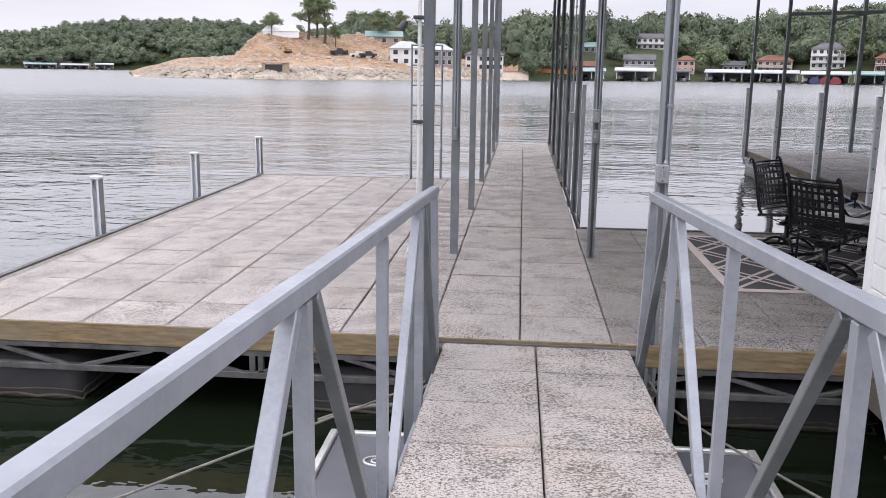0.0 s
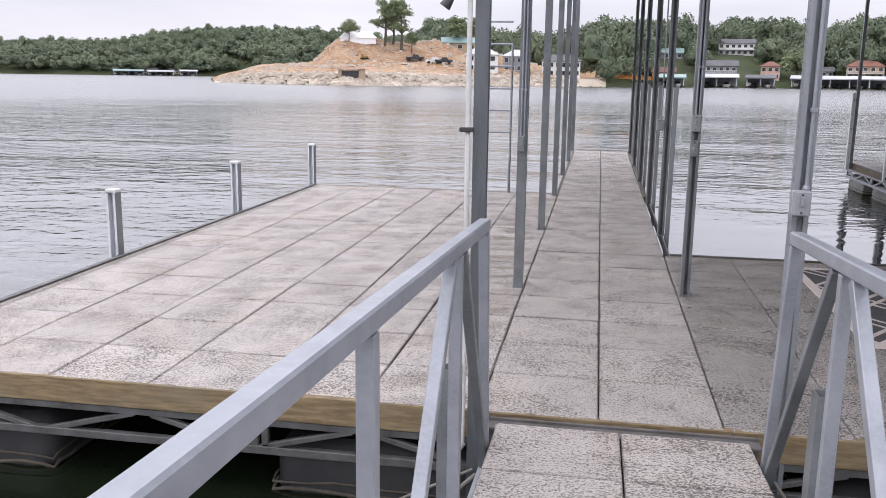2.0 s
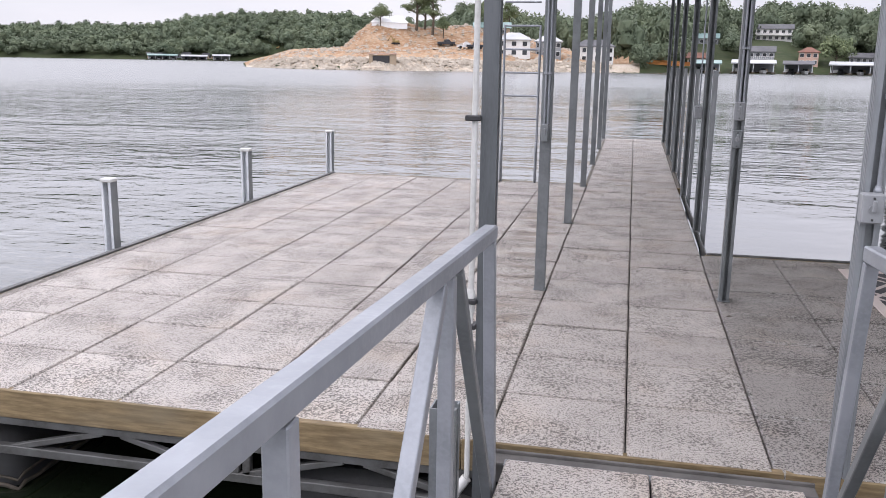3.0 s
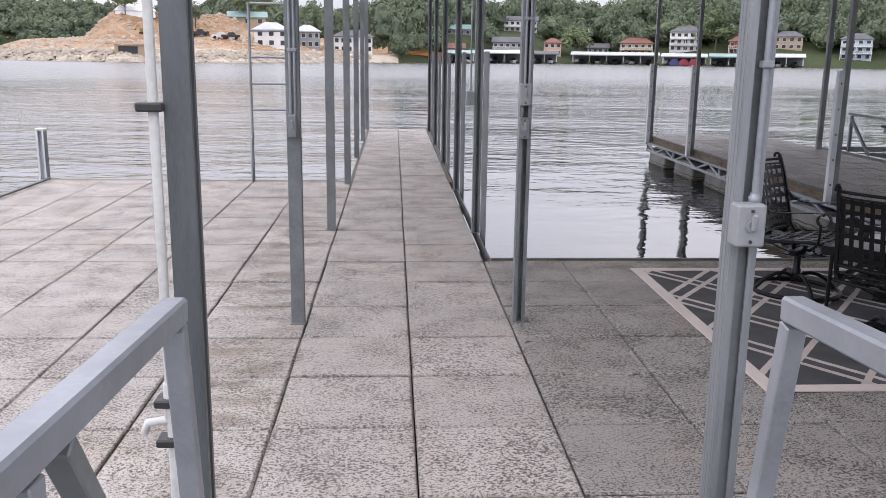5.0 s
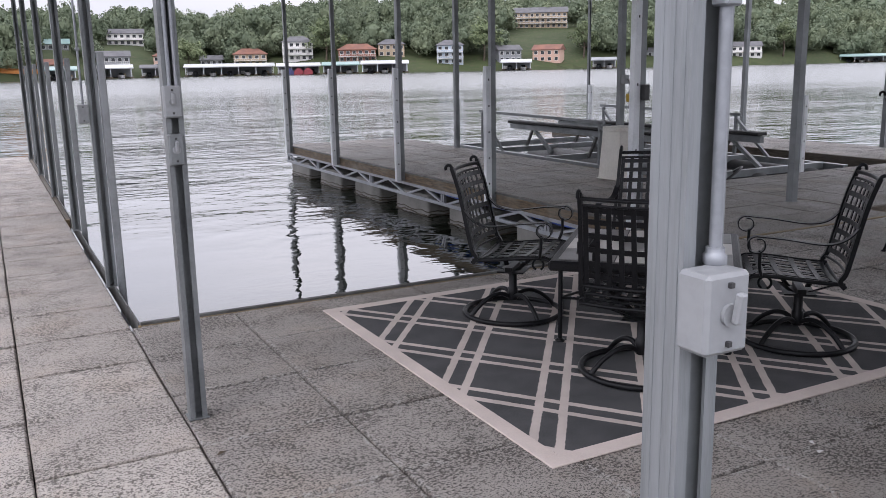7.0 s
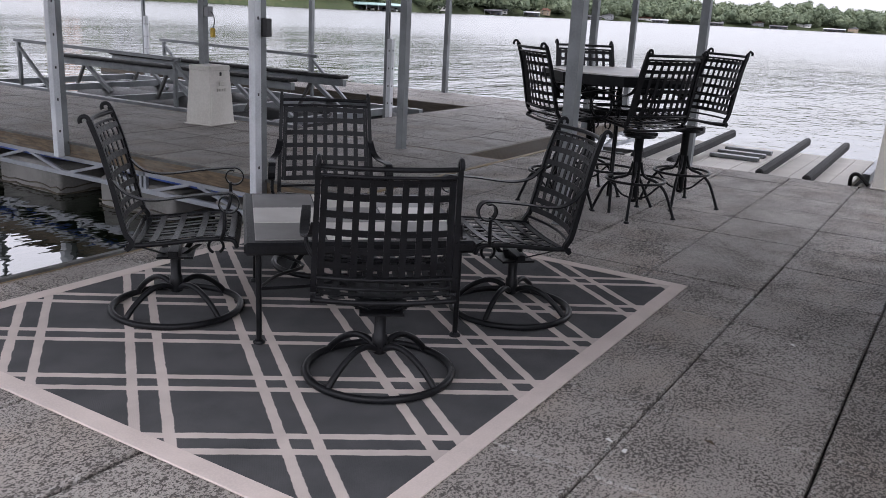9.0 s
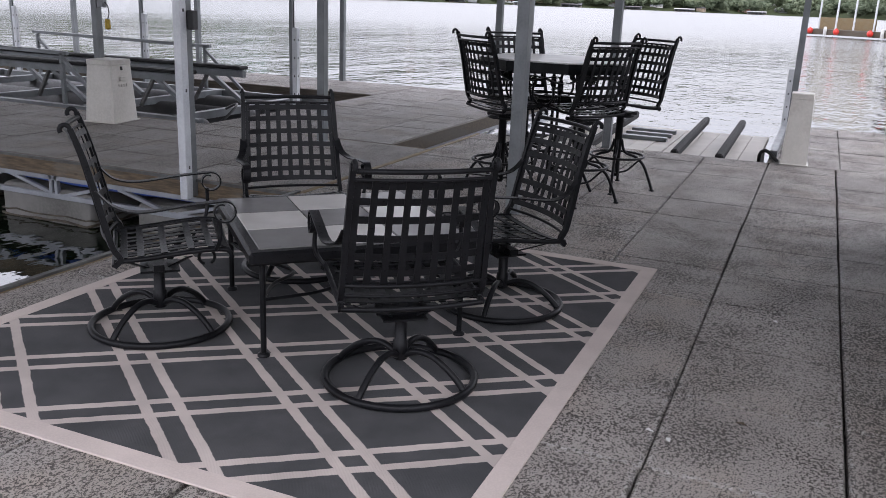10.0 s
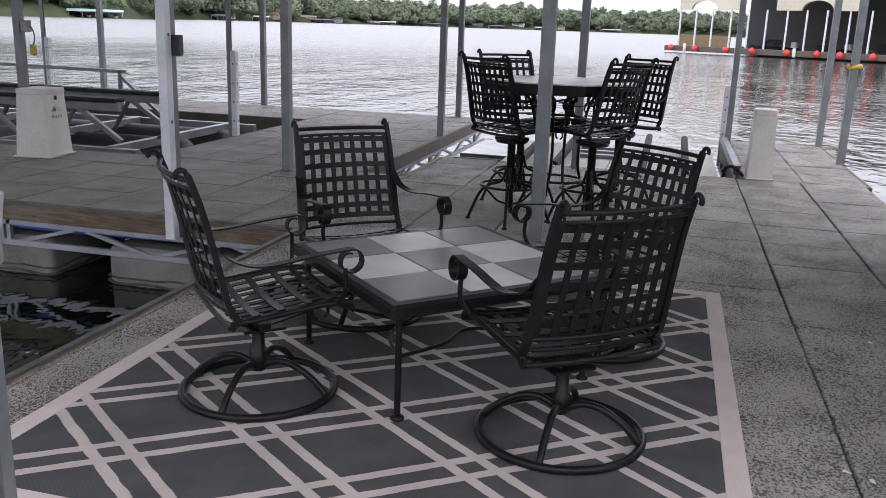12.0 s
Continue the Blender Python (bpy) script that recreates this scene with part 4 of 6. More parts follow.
# posts of the patio, the older finger and the boat lift
for y in (15.56, 13.03, 10.44, 7.9, 5.3):
    dock_post(5.265, y, 0.06, -0.15, ROOF_Z, turn=90, sleeve=(0.0, 0.068, -0.16, 1.45 if y > 6 else 2.6), label="grey steel post in a pale bolted sleeve", foot=False)
dock_post(5.54, 2.725, 0.085, turn=90, label="grey steel post between the tables")
for x, y in ((7.68, 15.67), (7.68, 13.18), (7.52, 5.47), (7.76, 8.63), (8.86, 2.83), (13.35, 8.58), (13.35, 11.68), (13.35, 14.73), (10.93, 4.84), (12.2, -0.02), (10.55, -0.02), (13.37, 5.2)):
    dock_post(x, y, 0.08, turn=90, z0=FD_Z if y > 4.5 else 0.0)
for x, y in ((9.63, 7.2), (11.65, 11.48), (11.6, 14.4)):
    dock_post(x, y, 0.05, -0.3, ROOF_Z, sleeve=(0.0, -0.06, -0.32, 1.0), label="thin grey lift post in a pale sleeve", foot=False)
p = dock_post(11.98, 1.15, 0.075, -0.2, ROOF_Z, sleeve=(0.0, 0.07, -0.3, 0.75), label="grey steel post with a lower sleeve", foot=False)

# black box and cable on the white post, yellow cord end on the far lift post
blackbox = thing("control_box", "small black control box on a pale post", "control box", pose(5.265, 5.268, 1.2))
part("case", Geo().box(-0.03, 0.03, -0.06, 0.0, -0.07, 0.07, 0.006), M_BOXDARK, blackbox)
cordbox = thing("outlet_box", "grey outlet box with a hanging yellow plug", "outlet box", pose(7.76, 8.55, 1.24))
part("case", Geo().box(-0.04, 0.04, -0.05, 0.03, -0.06, 0.06, 0.006), M_BOX, cordbox)
part("cord", Geo().tube(smooth_line([(0, -0.05, 0), (0.01, -0.08, -0.03), (0.02, -0.09, -0.12), (0.0, -0.08, -0.2)], 4), 0.006, 6), M_BOXDARK, cordbox)
part("plug", Geo().box(-0.025, 0.025, -0.11, -0.05, -0.3, -0.19, 0.012), M_YELLOW, cordbox, "yellow plug end")

# ---------------------------------------------------------------- short white bumper posts of the swim deck
for y in (3.08, 5.83, 8.72):
    p = thing("bumper_post", "short white-capped grey post at the deck edge", "post", pose(-4.44, y, 0), "bumper posts along the swim deck")
    part("channel", Geo().prism(channel(0.09, 0.09, 0.02, 0.008), -0.3, 0.6), M_SLEEVE, p)
    part("web", Geo().box(0.047, 0.055, -0.045, 0.045, -0.2, 0.59, 0.002), M_POST, p, "dark steel inner face")
    part("cap", Geo().box(-0.052, 0.058, -0.052, 0.052, 0.585, 0.62, 0.008), M_PVC, p, "white plastic cap")

ladder = thing("swim_ladder", "tall galvanised swim ladder at the deck edge", "ladder", pose(-1.59, 8.6, 0))
for sx in (-1, 1):
    part("rail", Geo().tube([(0.245 * sx, 0.0, -0.02), (0.245 * sx, 0.0, 2.15)], 0.017, 8), M_GALV, ladder)
    part("bracket", Geo().tube(smooth_line([(0.245 * sx, 0, 0.55), (0.245 * sx, -0.07, 0.52), (0.245 * sx, -0.09, 0.3), (0.245 * sx, -0.09, 0.06), (0.245 * sx, -0.04, 0.0)], 4), 0.015, 8), M_GALV, ladder, "bent hinge bracket")
for k in range(6):
    part("rung", Geo().tube([(-0.245, 0, 0.88 + 0.315 * k), (0.245, 0, 0.88 + 0.315 * k)], 0.014, 8), M_GALV, ladder)

# ---------------------------------------------------------------- gangway
SLOPE = 0.062


def gz(y):
    return 0.03 + SLOPE * (-y - 0.2)


gangway = thing("gangway", "galvanised truss gangway with paved deck sloping to the dock", "gangway", pose(0, 0, 0))
G0, G1 = -8.4, -0.2
part("bedding", Geo().add([(x, y, gz(y) + dz) for dz in (-0.12, -0.05) for x, y in ((-0.48, G0), (0.68, G0), (0.68, G1), (-0.48, G1))], [(3, 2, 1, 0), (4, 5, 6, 7), (0, 1, 5, 4), (1, 2, 6, 5), (2, 3, 7, 6), (3, 0, 4, 7)]), M_BED, gangway)
GANG_PIECE = Geo().box(0.003, 0.585, 0.003, 0.584, -0.05, 0, 0.006).mesh("paver", M_PAVER)
for k in range(14):
    y1 = G1 - 0.01 - 0.587 * (k + 1)
    for x0 in (-0.49, 0.1):
        ob = part("paver", GANG_PIECE, None, gangway)
        ob.matrix_basis = Matrix.Translation((x0, y1, gz(y1))) @ Matrix.Rotation(-math.atan(SLOPE), 4, "X")
part("end_angle", Geo().box(-0.5, 0.7, G1 - 0.005, G1 + 0.05, -0.09, gz(G1) - 0.03, 0.004), M_POST, gangway, "grey end angle")
part("end_plate", Geo().box(-0.56, 0.76, -0.062, -0.046, -0.16, -0.006, 0.003).box(-0.56, 0.76, -0.15, -0.062, -0.035, -0.02, 0.003), M_THRESH, gangway, "grey worn threshold strip")
for x, sx in ((-0.522, -1), (0.722, 1)):
    part("lower_chord", Geo().beam((x, G0, gz(G0) - 0.2), (x, G1, gz(G1) - 0.2), 0.05, 0.1), M_GALV, gangway)
    y_tip = -0.585
    part("handrail", Geo().beam((x, G0, gz(G0) + 1.012), (x, y_tip, gz(y_tip) + 1.012), 0.051, 0.053, bevel=0.006), M_GALV, gangway, "square galvanised top rail")
    xi = x - sx * 0.0

    def top(y):
        return (xi, y, gz(y) + 0.98)

    def low(y):
        return (xi, y, gz(y) - 0.2)

    part("end_post", Geo().beam(low(-0.40), top(-0.6), 0.042, 0.042, up=(1, 0, 0)), M_GALV, gangway, "grey end upright")
    for y in (-1.31, -2.47, -3.63, -4.79, -5.95, -7.11):
        part("upright", Geo().beam(low(y), top(y), 0.045, 0.042, up=(1, 0, 0)), M_GALV, gangway)
    for a, b in ((-1.2, -0.38), (-3.54, -2.6), (-5.86, -4.92)):
        part("diagonal", Geo().beam(low(b), top(a), 0.036, 0.04, up=(1, 0, 0)), M_POST, gangway)
    for a, b in ((-1.42, -2.36), (-3.72, -4.68), (-6.04, -7.0)):
        part("diagonal", Geo().beam(low(b), top(a), 0.048, 0.042, up=(1, 0, 0)), M_GALV, gangway)
    part("socket", Geo().prism(channel(0.085, 0.085, 0.028, 0.006), -0.32, 0.56, pose(x + sx * 0.075, -0.96, 0, 0, 0, 90)), M_POST, gangway, "open steel channel socket")

floater = thing("float_raft", "low grey raft with pale metal rim under the gangway", "raft", pose(0.13, 0, 0))
part("deck", Geo().box(-1.24, 1.24, -2.6, -0.58, WATER + 0.04, WATER + 0.13, 0.01), M_DINGHY, floater)
for x0, x1, y0, y1 in ((-1.29, -1.24, -2.62, -0.54), (1.24, 1.29, -2.62, -0.54), (-1.24, 1.24, -0.58, -0.54), (-1.24, 1.24, -2.64, -2.6)):
    part("rim", Geo().box(x0, x1, y0, y1, WATER - 0.05, WATER + 0.15, 0.008), M_ALUM, floater)
for sx in (-1, 1):
    part("badge", Geo().tube([(0.92 * sx + 0.09 * math.cos(a), -0.93 + 0.06 * math.sin(a), WATER + 0.132) for a in (2 * math.pi * i / 24 for i in range(24))], 0.009, 5, True).tube([(0.92 * sx + 0.045 * math.cos(a), -0.93 + 0.03 * math.sin(a), WATER + 0.132) for a in (2 * math.pi * i / 24 for i in range(24))], 0.008, 5, True), M_ALUM, floater, "pale ring badge")


def rope(pts, r, label):
    t = thing("mooring_rope", label, "rope")
    part("rope", Geo().tube(smooth_line(pts, 8), r, 7), M_ROPE, t)


rope([(-0.62, -0.1, -0.28), (-0.9, -0.35, -0.33), (-1.6, -1.2, -0.36), (-2.6, -2.6, -0.33), (-3.8, -4.4, -0.1)], 0.008, "grey mooring rope running low over the water")
rope([(-0.6, -0.12, -0.3), (-0.75, -0.3, -0.36), (-1.0, -0.35, -0.38), (-1.25, -0.5, -0.42)], 0.014, "knotted grey rope end on the dock frame")
rope([(0.86, 0.0, -0.25), (1.0, -0.3, -0.34), (1.5, -1.1, -0.40), (2.3, -2.5, -0.36), (3.2, -4.2, -0.1)], 0.008, "grey mooring rope running low over the water")

# ---------------------------------------------------------------- pedestals, shed, ramp and lift
def pedestal(x, y, z, turn, w, d, h, label):
    p = thing("power_pedestal", label, "power pedestal", pose(x, y, z, 0, 0, turn), "dock power pedestals")
    g = Geo()
    vs = [(sx * w / 2 * k, sy * d / 2 * k, zz) for zz, k in ((0, 1.0), (h * 0.96, 0.82), (h, 0.78)) for sx, sy in ((-1, -1), (1, -1), (1, 1), (-1, 1))]
    fs = [(i * 4 + j, i * 4 + (j + 1) % 4, i * 4 + 4 + (j + 1) % 4, i * 4 + 4 + j) for i in range(2) for j in range(4)] + [(0, 3, 2, 1), (8, 9, 10, 11)]
    part("case", g.add(vs, fs), M_PEDESTAL, p)
    part("base_flange", Geo().box(-w * 0.56, w * 0.56, -d * 0.56, d * 0.56, 0, 0.012, 0.003), M_PEDESTAL, p)
    part("lid", Geo().box(-w * 0.43, w * 0.43, -d * 0.43, d * 0.43, h * 0.93, h * 1.02, 0.008), M_PEDESTAL, p)
    return p


ped = pedestal(7.3, 8.05, FD_Z, 8, 0.42, 0.36, 0.66, "cream tapered plastic power pedestal on the older dock")
part("latch", Geo().box(-0.012, 0.012, -0.165, -0.15, 0.56, 0.6, 0.003), M_BOXDARK, ped)
gb = Geo()
for dx, dz, w, h in ((-0.07, 0.40, 0.03, 0.035), (-0.025, 0.40, 0.03, 0.035), (0.02, 0.40, 0.03, 0.035), (0.065, 0.40, 0.025, 0.035), (0.0, 0.47, 0.10, 0.045)):
    gb.box(dx - w / 2, dx + w / 2, -0.178, -0.166, dz - h / 2, dz + h / 2, 0.004)
part("emblem", gb, M_PEDESTAL, ped, "faint raised maker's emblem")
pedestal(9.08, 1.0, 0, 92, 0.24, 0.26, 0.68, "slim cream plastic power pedestal beside the ramp")
hose = thing("black_hose", "black hose curled at the pedestal foot", "hose")
part("hose", Geo().tube(smooth_line([(8.98, 1.15, 0.02), (9.03, 1.25, 0.1), (9.13, 1.32, 0.06), (9.23, 1.33, -0.1)], 5), 0.018, 8), M_BLACK, hose)
beam_thing = thing("bumper_beam", "grey steel beam lying along the side finger", "bumper")
part("beam", Geo().beam((9.2, 1.2, 0.045), (11.85, 1.2, 0.045), 0.07, 0.09), M_POST, beam_thing)

# the shed stands on its own float beside the gangway; its door opens to the patio
SX0, SX1, SY0 = 2.15, 6.36, -1.75
shed = thing("dock_shed", "white lap-sided storage shed with a blue-grey door beside the patio", "shed")
part("floor_frame", Geo().box(SX0 - 0.05, SX1 + 0.03, SY0 - 0.05, -0.012, -0.22, -0.004, 0.01), M_OLDWOOD, shed)
part("wall", Geo().box(SX0 + 0.014, SX1 - 0.014, SY0 + 0.014, -0.10, 0, 2.5, 0.004), M_SIDING, shed)
for k in range(16):
    z0, z1 = 0.155 * k + 0.004, 0.155 * k + 0.154
    part("siding_board", Geo().box(SX0, SX0 + 0.012, SY0, -0.05, z0, z1, 0.005), M_SIDING, shed)
    part("siding_board", Geo().box(SX1 - 0.012, SX1, SY0, -0.05, z0, z1, 0.005), M_SIDING, shed)
    part("siding_board", Geo().box(SX0 + 0.05, 5.10, -0.098, -0.086, z0, z1, 0.005), M_SIDING, shed)
for x0, x1 in ((SX0 - 0.015, SX0 + 0.05), (SX1 - 0.21, SX1 + 0.008), (5.10, 5.19)):
    part("corner_trim", Geo().box(x0, x1, -0.10, -0.006, 0, 2.5, 0.006), M_SIDING, shed, "white painted trim board")
shed_door = part("door", Geo().box(5.20, SX1 - 0.215, -0.098, -0.045, 0.05, 2.06, 0.004), M_DOOR, shed, "blue-grey painted door")
part("hinge", Geo().box(SX1 - 0.235, SX1 - 0.195, -0.045, -0.001, 0.21, 0.33, 0.004), M_BOXDARK, shed_door, "dark door hinge")
part("hinge", Geo().box(SX1 - 0.235, SX1 - 0.195, -0.045, -0.001, 1.75, 1.87, 0.004), M_BOXDARK, shed_door, "dark door hinge")
part("threshold", Geo().box(5.19, SX1 - 0.211, -0.09, 0.03, 0.001, 0.045, 0.008), M_ALUM, shed, "pale metal threshold")
part("roof", Geo().box(SX0 - 0.1, SX1 + 0.08, SY0 - 0.1, -0.004, 2.5, 2.56, 0.01), M_ROOFING, shed)
for x in (2.9, 5.5):
    float_thing(x, -0.95, 1.2, 1.4, -0.24, M_FLOAT, "black plastic dock float under the shed", int(x * 10))
dock_post(6.52, -0.05, 0.12, -0.3, ROOF_Z, turn=90, label="wide grey steel post at the shed corner", foot=False)

# pump float behind the shed: a pipe hoop, a winch and a yellow pole
pump = thing("lift_winch", "grey pipe hoop and dark winch with a yellow pole", "winch", pose(8.3, 0, 0))
part("beam", Geo().beam((0, -0.07, -0.04), (0, -1.5, -0.07), 0.09, 0.09), M_BOXDARK, pump, "dark steel beam")
part("hoop", Geo().tube(smooth_line([(0, -0.125, -0.35), (0, -0.135, -0.097), (0, -0.156, 0.025), (0, -0.218, 0.117), (0, -0.315, 0.157), (0, -0.45, 0.16), (0, -0.56, 0.10), (0, -0.6, -0.1)], 5), 0.016, 9), M_GALV, pump, "bent grey pipe hoop")
part("winch_body", Geo().box(-0.07, 0.09, -0.37, -0.23, -0.02, 0.115, 0.02).box(0.0, 0.05, -0.39, -0.24, 0.115, 0.135, 0.008), M_BOXDARK, pump)
part("pole", Geo().tube(smooth_line([(-0.08, -0.20, -0.32), (-0.08, -0.235, -0.19), (-0.08, -0.285, -0.03), (-0.08, -0.325, 0.09), (-0.08, -0.40, 0.33)], 4), 0.026, 10), M_YELLOW, pump, "bright yellow plastic pole")
part("pump_float", Geo().box(-0.3, 0.3, -1.4, -0.3, WATER - 0.1, -0.33, 0.06), M_FLOAT, pump)
part("cross_bar", Geo().beam((-0.3, -0.33, -0.19), (0.35, -0.33, -0.19), 0.05, 0.05), M_BOXDARK, pump)
part("support", Geo().box(-0.05, 0.05, -0.75, -0.65, -0.34, -0.08, 0.01), M_BOXDARK, pump)

ramp = thing("floating_ramp", "pale plank floating ramp with black bunk rails", "boat ramp", pose(9.05, 1.33, 0))
for k in range(12):
    x0 = 0.0
    z = -0.09
    part("plank", Geo().box(x0, 2.5, 0.03 + 0.2 * k, 0.03 + 0.2 * k + 0.194, z - 0.05, z + random.uniform(0, 0.006), 0.006), M_RAMP, ramp)
for y in (0.38, 0.83, 1.75, 2.15):
    m = Matrix.Translation((0.0, y, -0.08)) @ Matrix.Rotation(radians(-1.5), 4, "Y")
    part("bunk_rail", Geo().box(0.02, 2.65, -0.04, 0.04, 0, 0.1, 0.02, m), M_BLACK, ramp, "black rubber bunk rail")
for k in range(3):
    part("slat", Geo().box(1.2 + 0.35 * k, 1.3 + 0.35 * k, 1.1, 1.65, -0.085, -0.04, 0.006), M_POST, ramp, "grey cross slat")
# the second, lower block is added to keep the gap under the back dock dark
part("hull", Geo().box(0.02, 2.48, 0.05, 2.4, WATER - 0.1, -0.14, 0.05).box(-0.06, 2.2, 2.42, 3.22, WATER - 0.1, -0.30, 0.05), M_FLOAT, ramp)
for k in range(6):
    part("cross_rib", Geo().box(0.1 + 0.36 * k, 0.15 + 0.36 * k, 2.44, 3.24, -0.30, -0.24, 0.006), M_RUSTY, ramp, "dull steel rib")

tie = thing("yellow_tie", "yellow cord tied round a dock post", "cord", pose(10.55, -0.02, 1.1))
part("cord", Geo().tube([(0.065 * math.cos(a), 0.065 * math.sin(a), 0.012 * math.sin(2 * a)) for a in (2 * math.pi * i / 20 for i in range(20))], 0.022, 7, True), M_YELLOW, tie)

lift = thing("boat_lift", "empty galvanised boat lift with black tanks in its slip", "boat lift", pose(8.3, 7.45, 0))
LZ = -0.16
for x in (0.15, 3.05):
    part("side_beam", Geo().beam((x, 0.3, LZ), (x, 7.2, LZ), 0.1, 0.12), M_POST, lift)
    part("outer_rail", Geo().beam((x, 2.4, 0.56), (x, 6.2, 0.60), 0.05, 0.05), M_POST, lift, "raised guide rail")
    for y in (2.5, 6.1):
        part("guide_upright", Geo().beam((x, y, LZ), (x, y, 0.57), 0.05, 0.05, up=(1, 0, 0)), M_POST, lift)
        part("guide_brace", Geo().beam((x, y - 0.75, LZ + 0.04), (x, y, 0.5), 0.045, 0.045, up=(1, 0, 0)), M_POST, lift)
for x in (1.0, 2.15):
    part("bunk", Geo().box(x - 0.11, x + 0.11, 1.1, 6.4, 0.33, 0.38, 0.015), M_BLACK, lift, "long carpeted bunk")
    part("bunk_beam", Geo().beam((x, 1.1, 0.27), (x, 6.4, 0.27), 0.08, 0.1), M_POST, lift)
    for y in (1.7, 3.6, 5.6):
        part("bunk_arm", Geo().beam((x, y - 0.6, LZ), (x, y, 0.24), 0.06, 0.06, up=(1, 0, 0)), M_POST, lift)
        part("bunk_strut", Geo().beam((x, y + 0.3, LZ), (x, y + 0.05, 0.24), 0.045, 0.045, up=(1, 0, 0)), M_RUSTY, lift)
for y in (0.7, 2.2, 4.0, 5.8, 7.0):
    part("cross_beam", Geo().beam((0.15, y, LZ + 0.02), (3.05, y, LZ + 0.02), 0.09, 0.1), M_POST, lift)
for x in (0.5, 1.6, 2.7):
    tank = Geo().lathe([(0.05, 0), (0.22, 0.03), (0.27, 0.1), (0.27, 5.9), (0.22, 5.97), (0.05, 6.0)], 20)
    tank.v = [(x + q[0], 0.5 + q[2], -0.42 + q[1]) for q in tank.v]
    part("tank", tank, M_FLOAT, lift, "black plastic flotation tank")
part("air_hose", Geo().tube(smooth_line([(0.5, 0.45, -0.3), (0.7, 0.3, -0.1), (1.0, 0.4, 0.0), (1.2, 0.9, -0.2)], 6), 0.018, 7), M_BOXDARK, lift)
bluehose = thing("blue_hose", "blue hose along the older dock's frame", "hose")
part("hose", Geo().tube([(5.375, 4.6 + 0.5 * i, -0.225 + 0.01 * math.sin(i * 1.3)) for i in range(11)], 0.02, 8), M_BLUE, bluehose)

# ---------------------------------------------------------------- dock roof
roof = thing("dock_roof", "low metal roof over the slips on steel posts", "roof", kind="structure")
for k in range(22):
    x0 = -0.85 + 0.665 * k
    part("roof_sheet", Geo().box(x0, x0 + 0.66, -0.45, 15.4, ROOF_Z + 0.1, ROOF_Z + 0.115, 0.004), M_ROOFING, roof)
for y in (0.0, 2.71, 5.45, 8.2, 11.0, 13.7, 15.3):
    part("roof_beam", Geo().beam((-0.85, y, ROOF_Z + 0.05), (13.75, y, ROOF_Z + 0.05), 0.06, 0.1), M_POST, roof)
part("low_truss", Geo().beam((6.0, 15.6, 3.12), (11.3, 15.6, 3.3), 0.06, 0.08).beam((7.0, 15.6, 3.0), (9.0, 15.6, 3.4), 0.05, 0.05), M_POST, roof)

# ---------------------------------------------------------------- litter on the deck
for x, y, a in ((0.66, 2.31, 20), (2.9, 0.95, 70)):
    leaf = thing("dry_leaf", "small dry brown leaf on the pavers", "leaf", pose(x, y, 0.004, 0, 0, a), "litter on the deck")
    part("blade", Geo().add([(-0.025, 0, 0), (0, -0.012, 0.006), (0.028, 0, 0.001), (0, 0.012, 0.008)], [(0, 1, 2), (0, 2, 3)]), M_BARK, leaf)
for x, y, a in ((2.66, 1.17, 10), (2.70, 1.24, 60), (4.1, 0.9, 30)):
    scrap = thing("paper_scrap", "tiny white paper scrap on the pavers", "paper scrap", pose(x, y, 0.004, 0, 0, a), "litter on the deck")
    part("sheet", Geo().add([(-0.016, -0.006, 0), (0.014, -0.008, 0.003), (0.016, 0.007, 0.0), (-0.012, 0.008, 0.004)], [(0, 1, 2, 3)]), M_SIDING, scrap)

# ---------------------------------------------------------------- shores, by bearing (degrees east of +y) and distance
FAR_SHORE = ((-180, 28), (-130, 60), (-80, 300), (-50, 700), (-31, 620), (-14, 600), (-11, 330), (-3, 300), (0, 238), (4, 262), (13, 305), (24, 285), (35, 300), (48, 350), (55, 430), (60, 700), (70, 1000), (89, 1300), (97, 900), (112, 400), (130, 150), (150, 60), (180, 28))
RIDGE = ((-180, 6), (-80, 14), (-45, 17), (-31, 20), (-28, 28), (-25, 34), (-21, 35), (-17, 33), (-14, 26), (-8, 15), (-3, 13), (4, 18), (9, 20), (13, 17), (17, 26), (25, 27), (40, 27), (52, 22), (60, 18), (70, 10), (89, 16), (110, 15), (180, 6))
HEAD_SHORE = ((-25.4, 216), (-22, 197), (-17, 185), (-10, 195), (-3, 222), (0, 238))
HEAD_TOP = ((-25.4, 0.0), (-24, 2.4), (-22, 4.6), (-19, 5.6), (-18.2, 8.5), (-17.2, 11.5), (-15, 12.2), (-13.8, 10.2), (-12.6, 11.2), (-11, 12.0), (-8, 10.0), (-5, 6.5), (-2.5, 4.4), (0, 2.5))
HEAD_STEP = ((-25.4, 0.0), (-23, 2.0), (-20, 4.2), (-15, 4.6), (-11, 5.6), (-7, 5.0), (-3, 3.4), (0, 2.0))


def table(rows, a):
    return np.interp(a, [r[0] for r in rows], [r[1] for r in rows])


def smooth(x, a, b):
    t = np.clip((x - a) / (b - a), 0, 1)
    return t * t * (3 - 2 * t)


def bumpy(a, r, k):
    x, y = r * np.sin(np.radians(a)), r * np.cos(np.radians(a))
    return np.sin(x * k + 1.3 * np.sin(y * k * 0.7)) * np.cos(y * k * 1.1 + 0.9 * np.sin(x * k * 0.6))


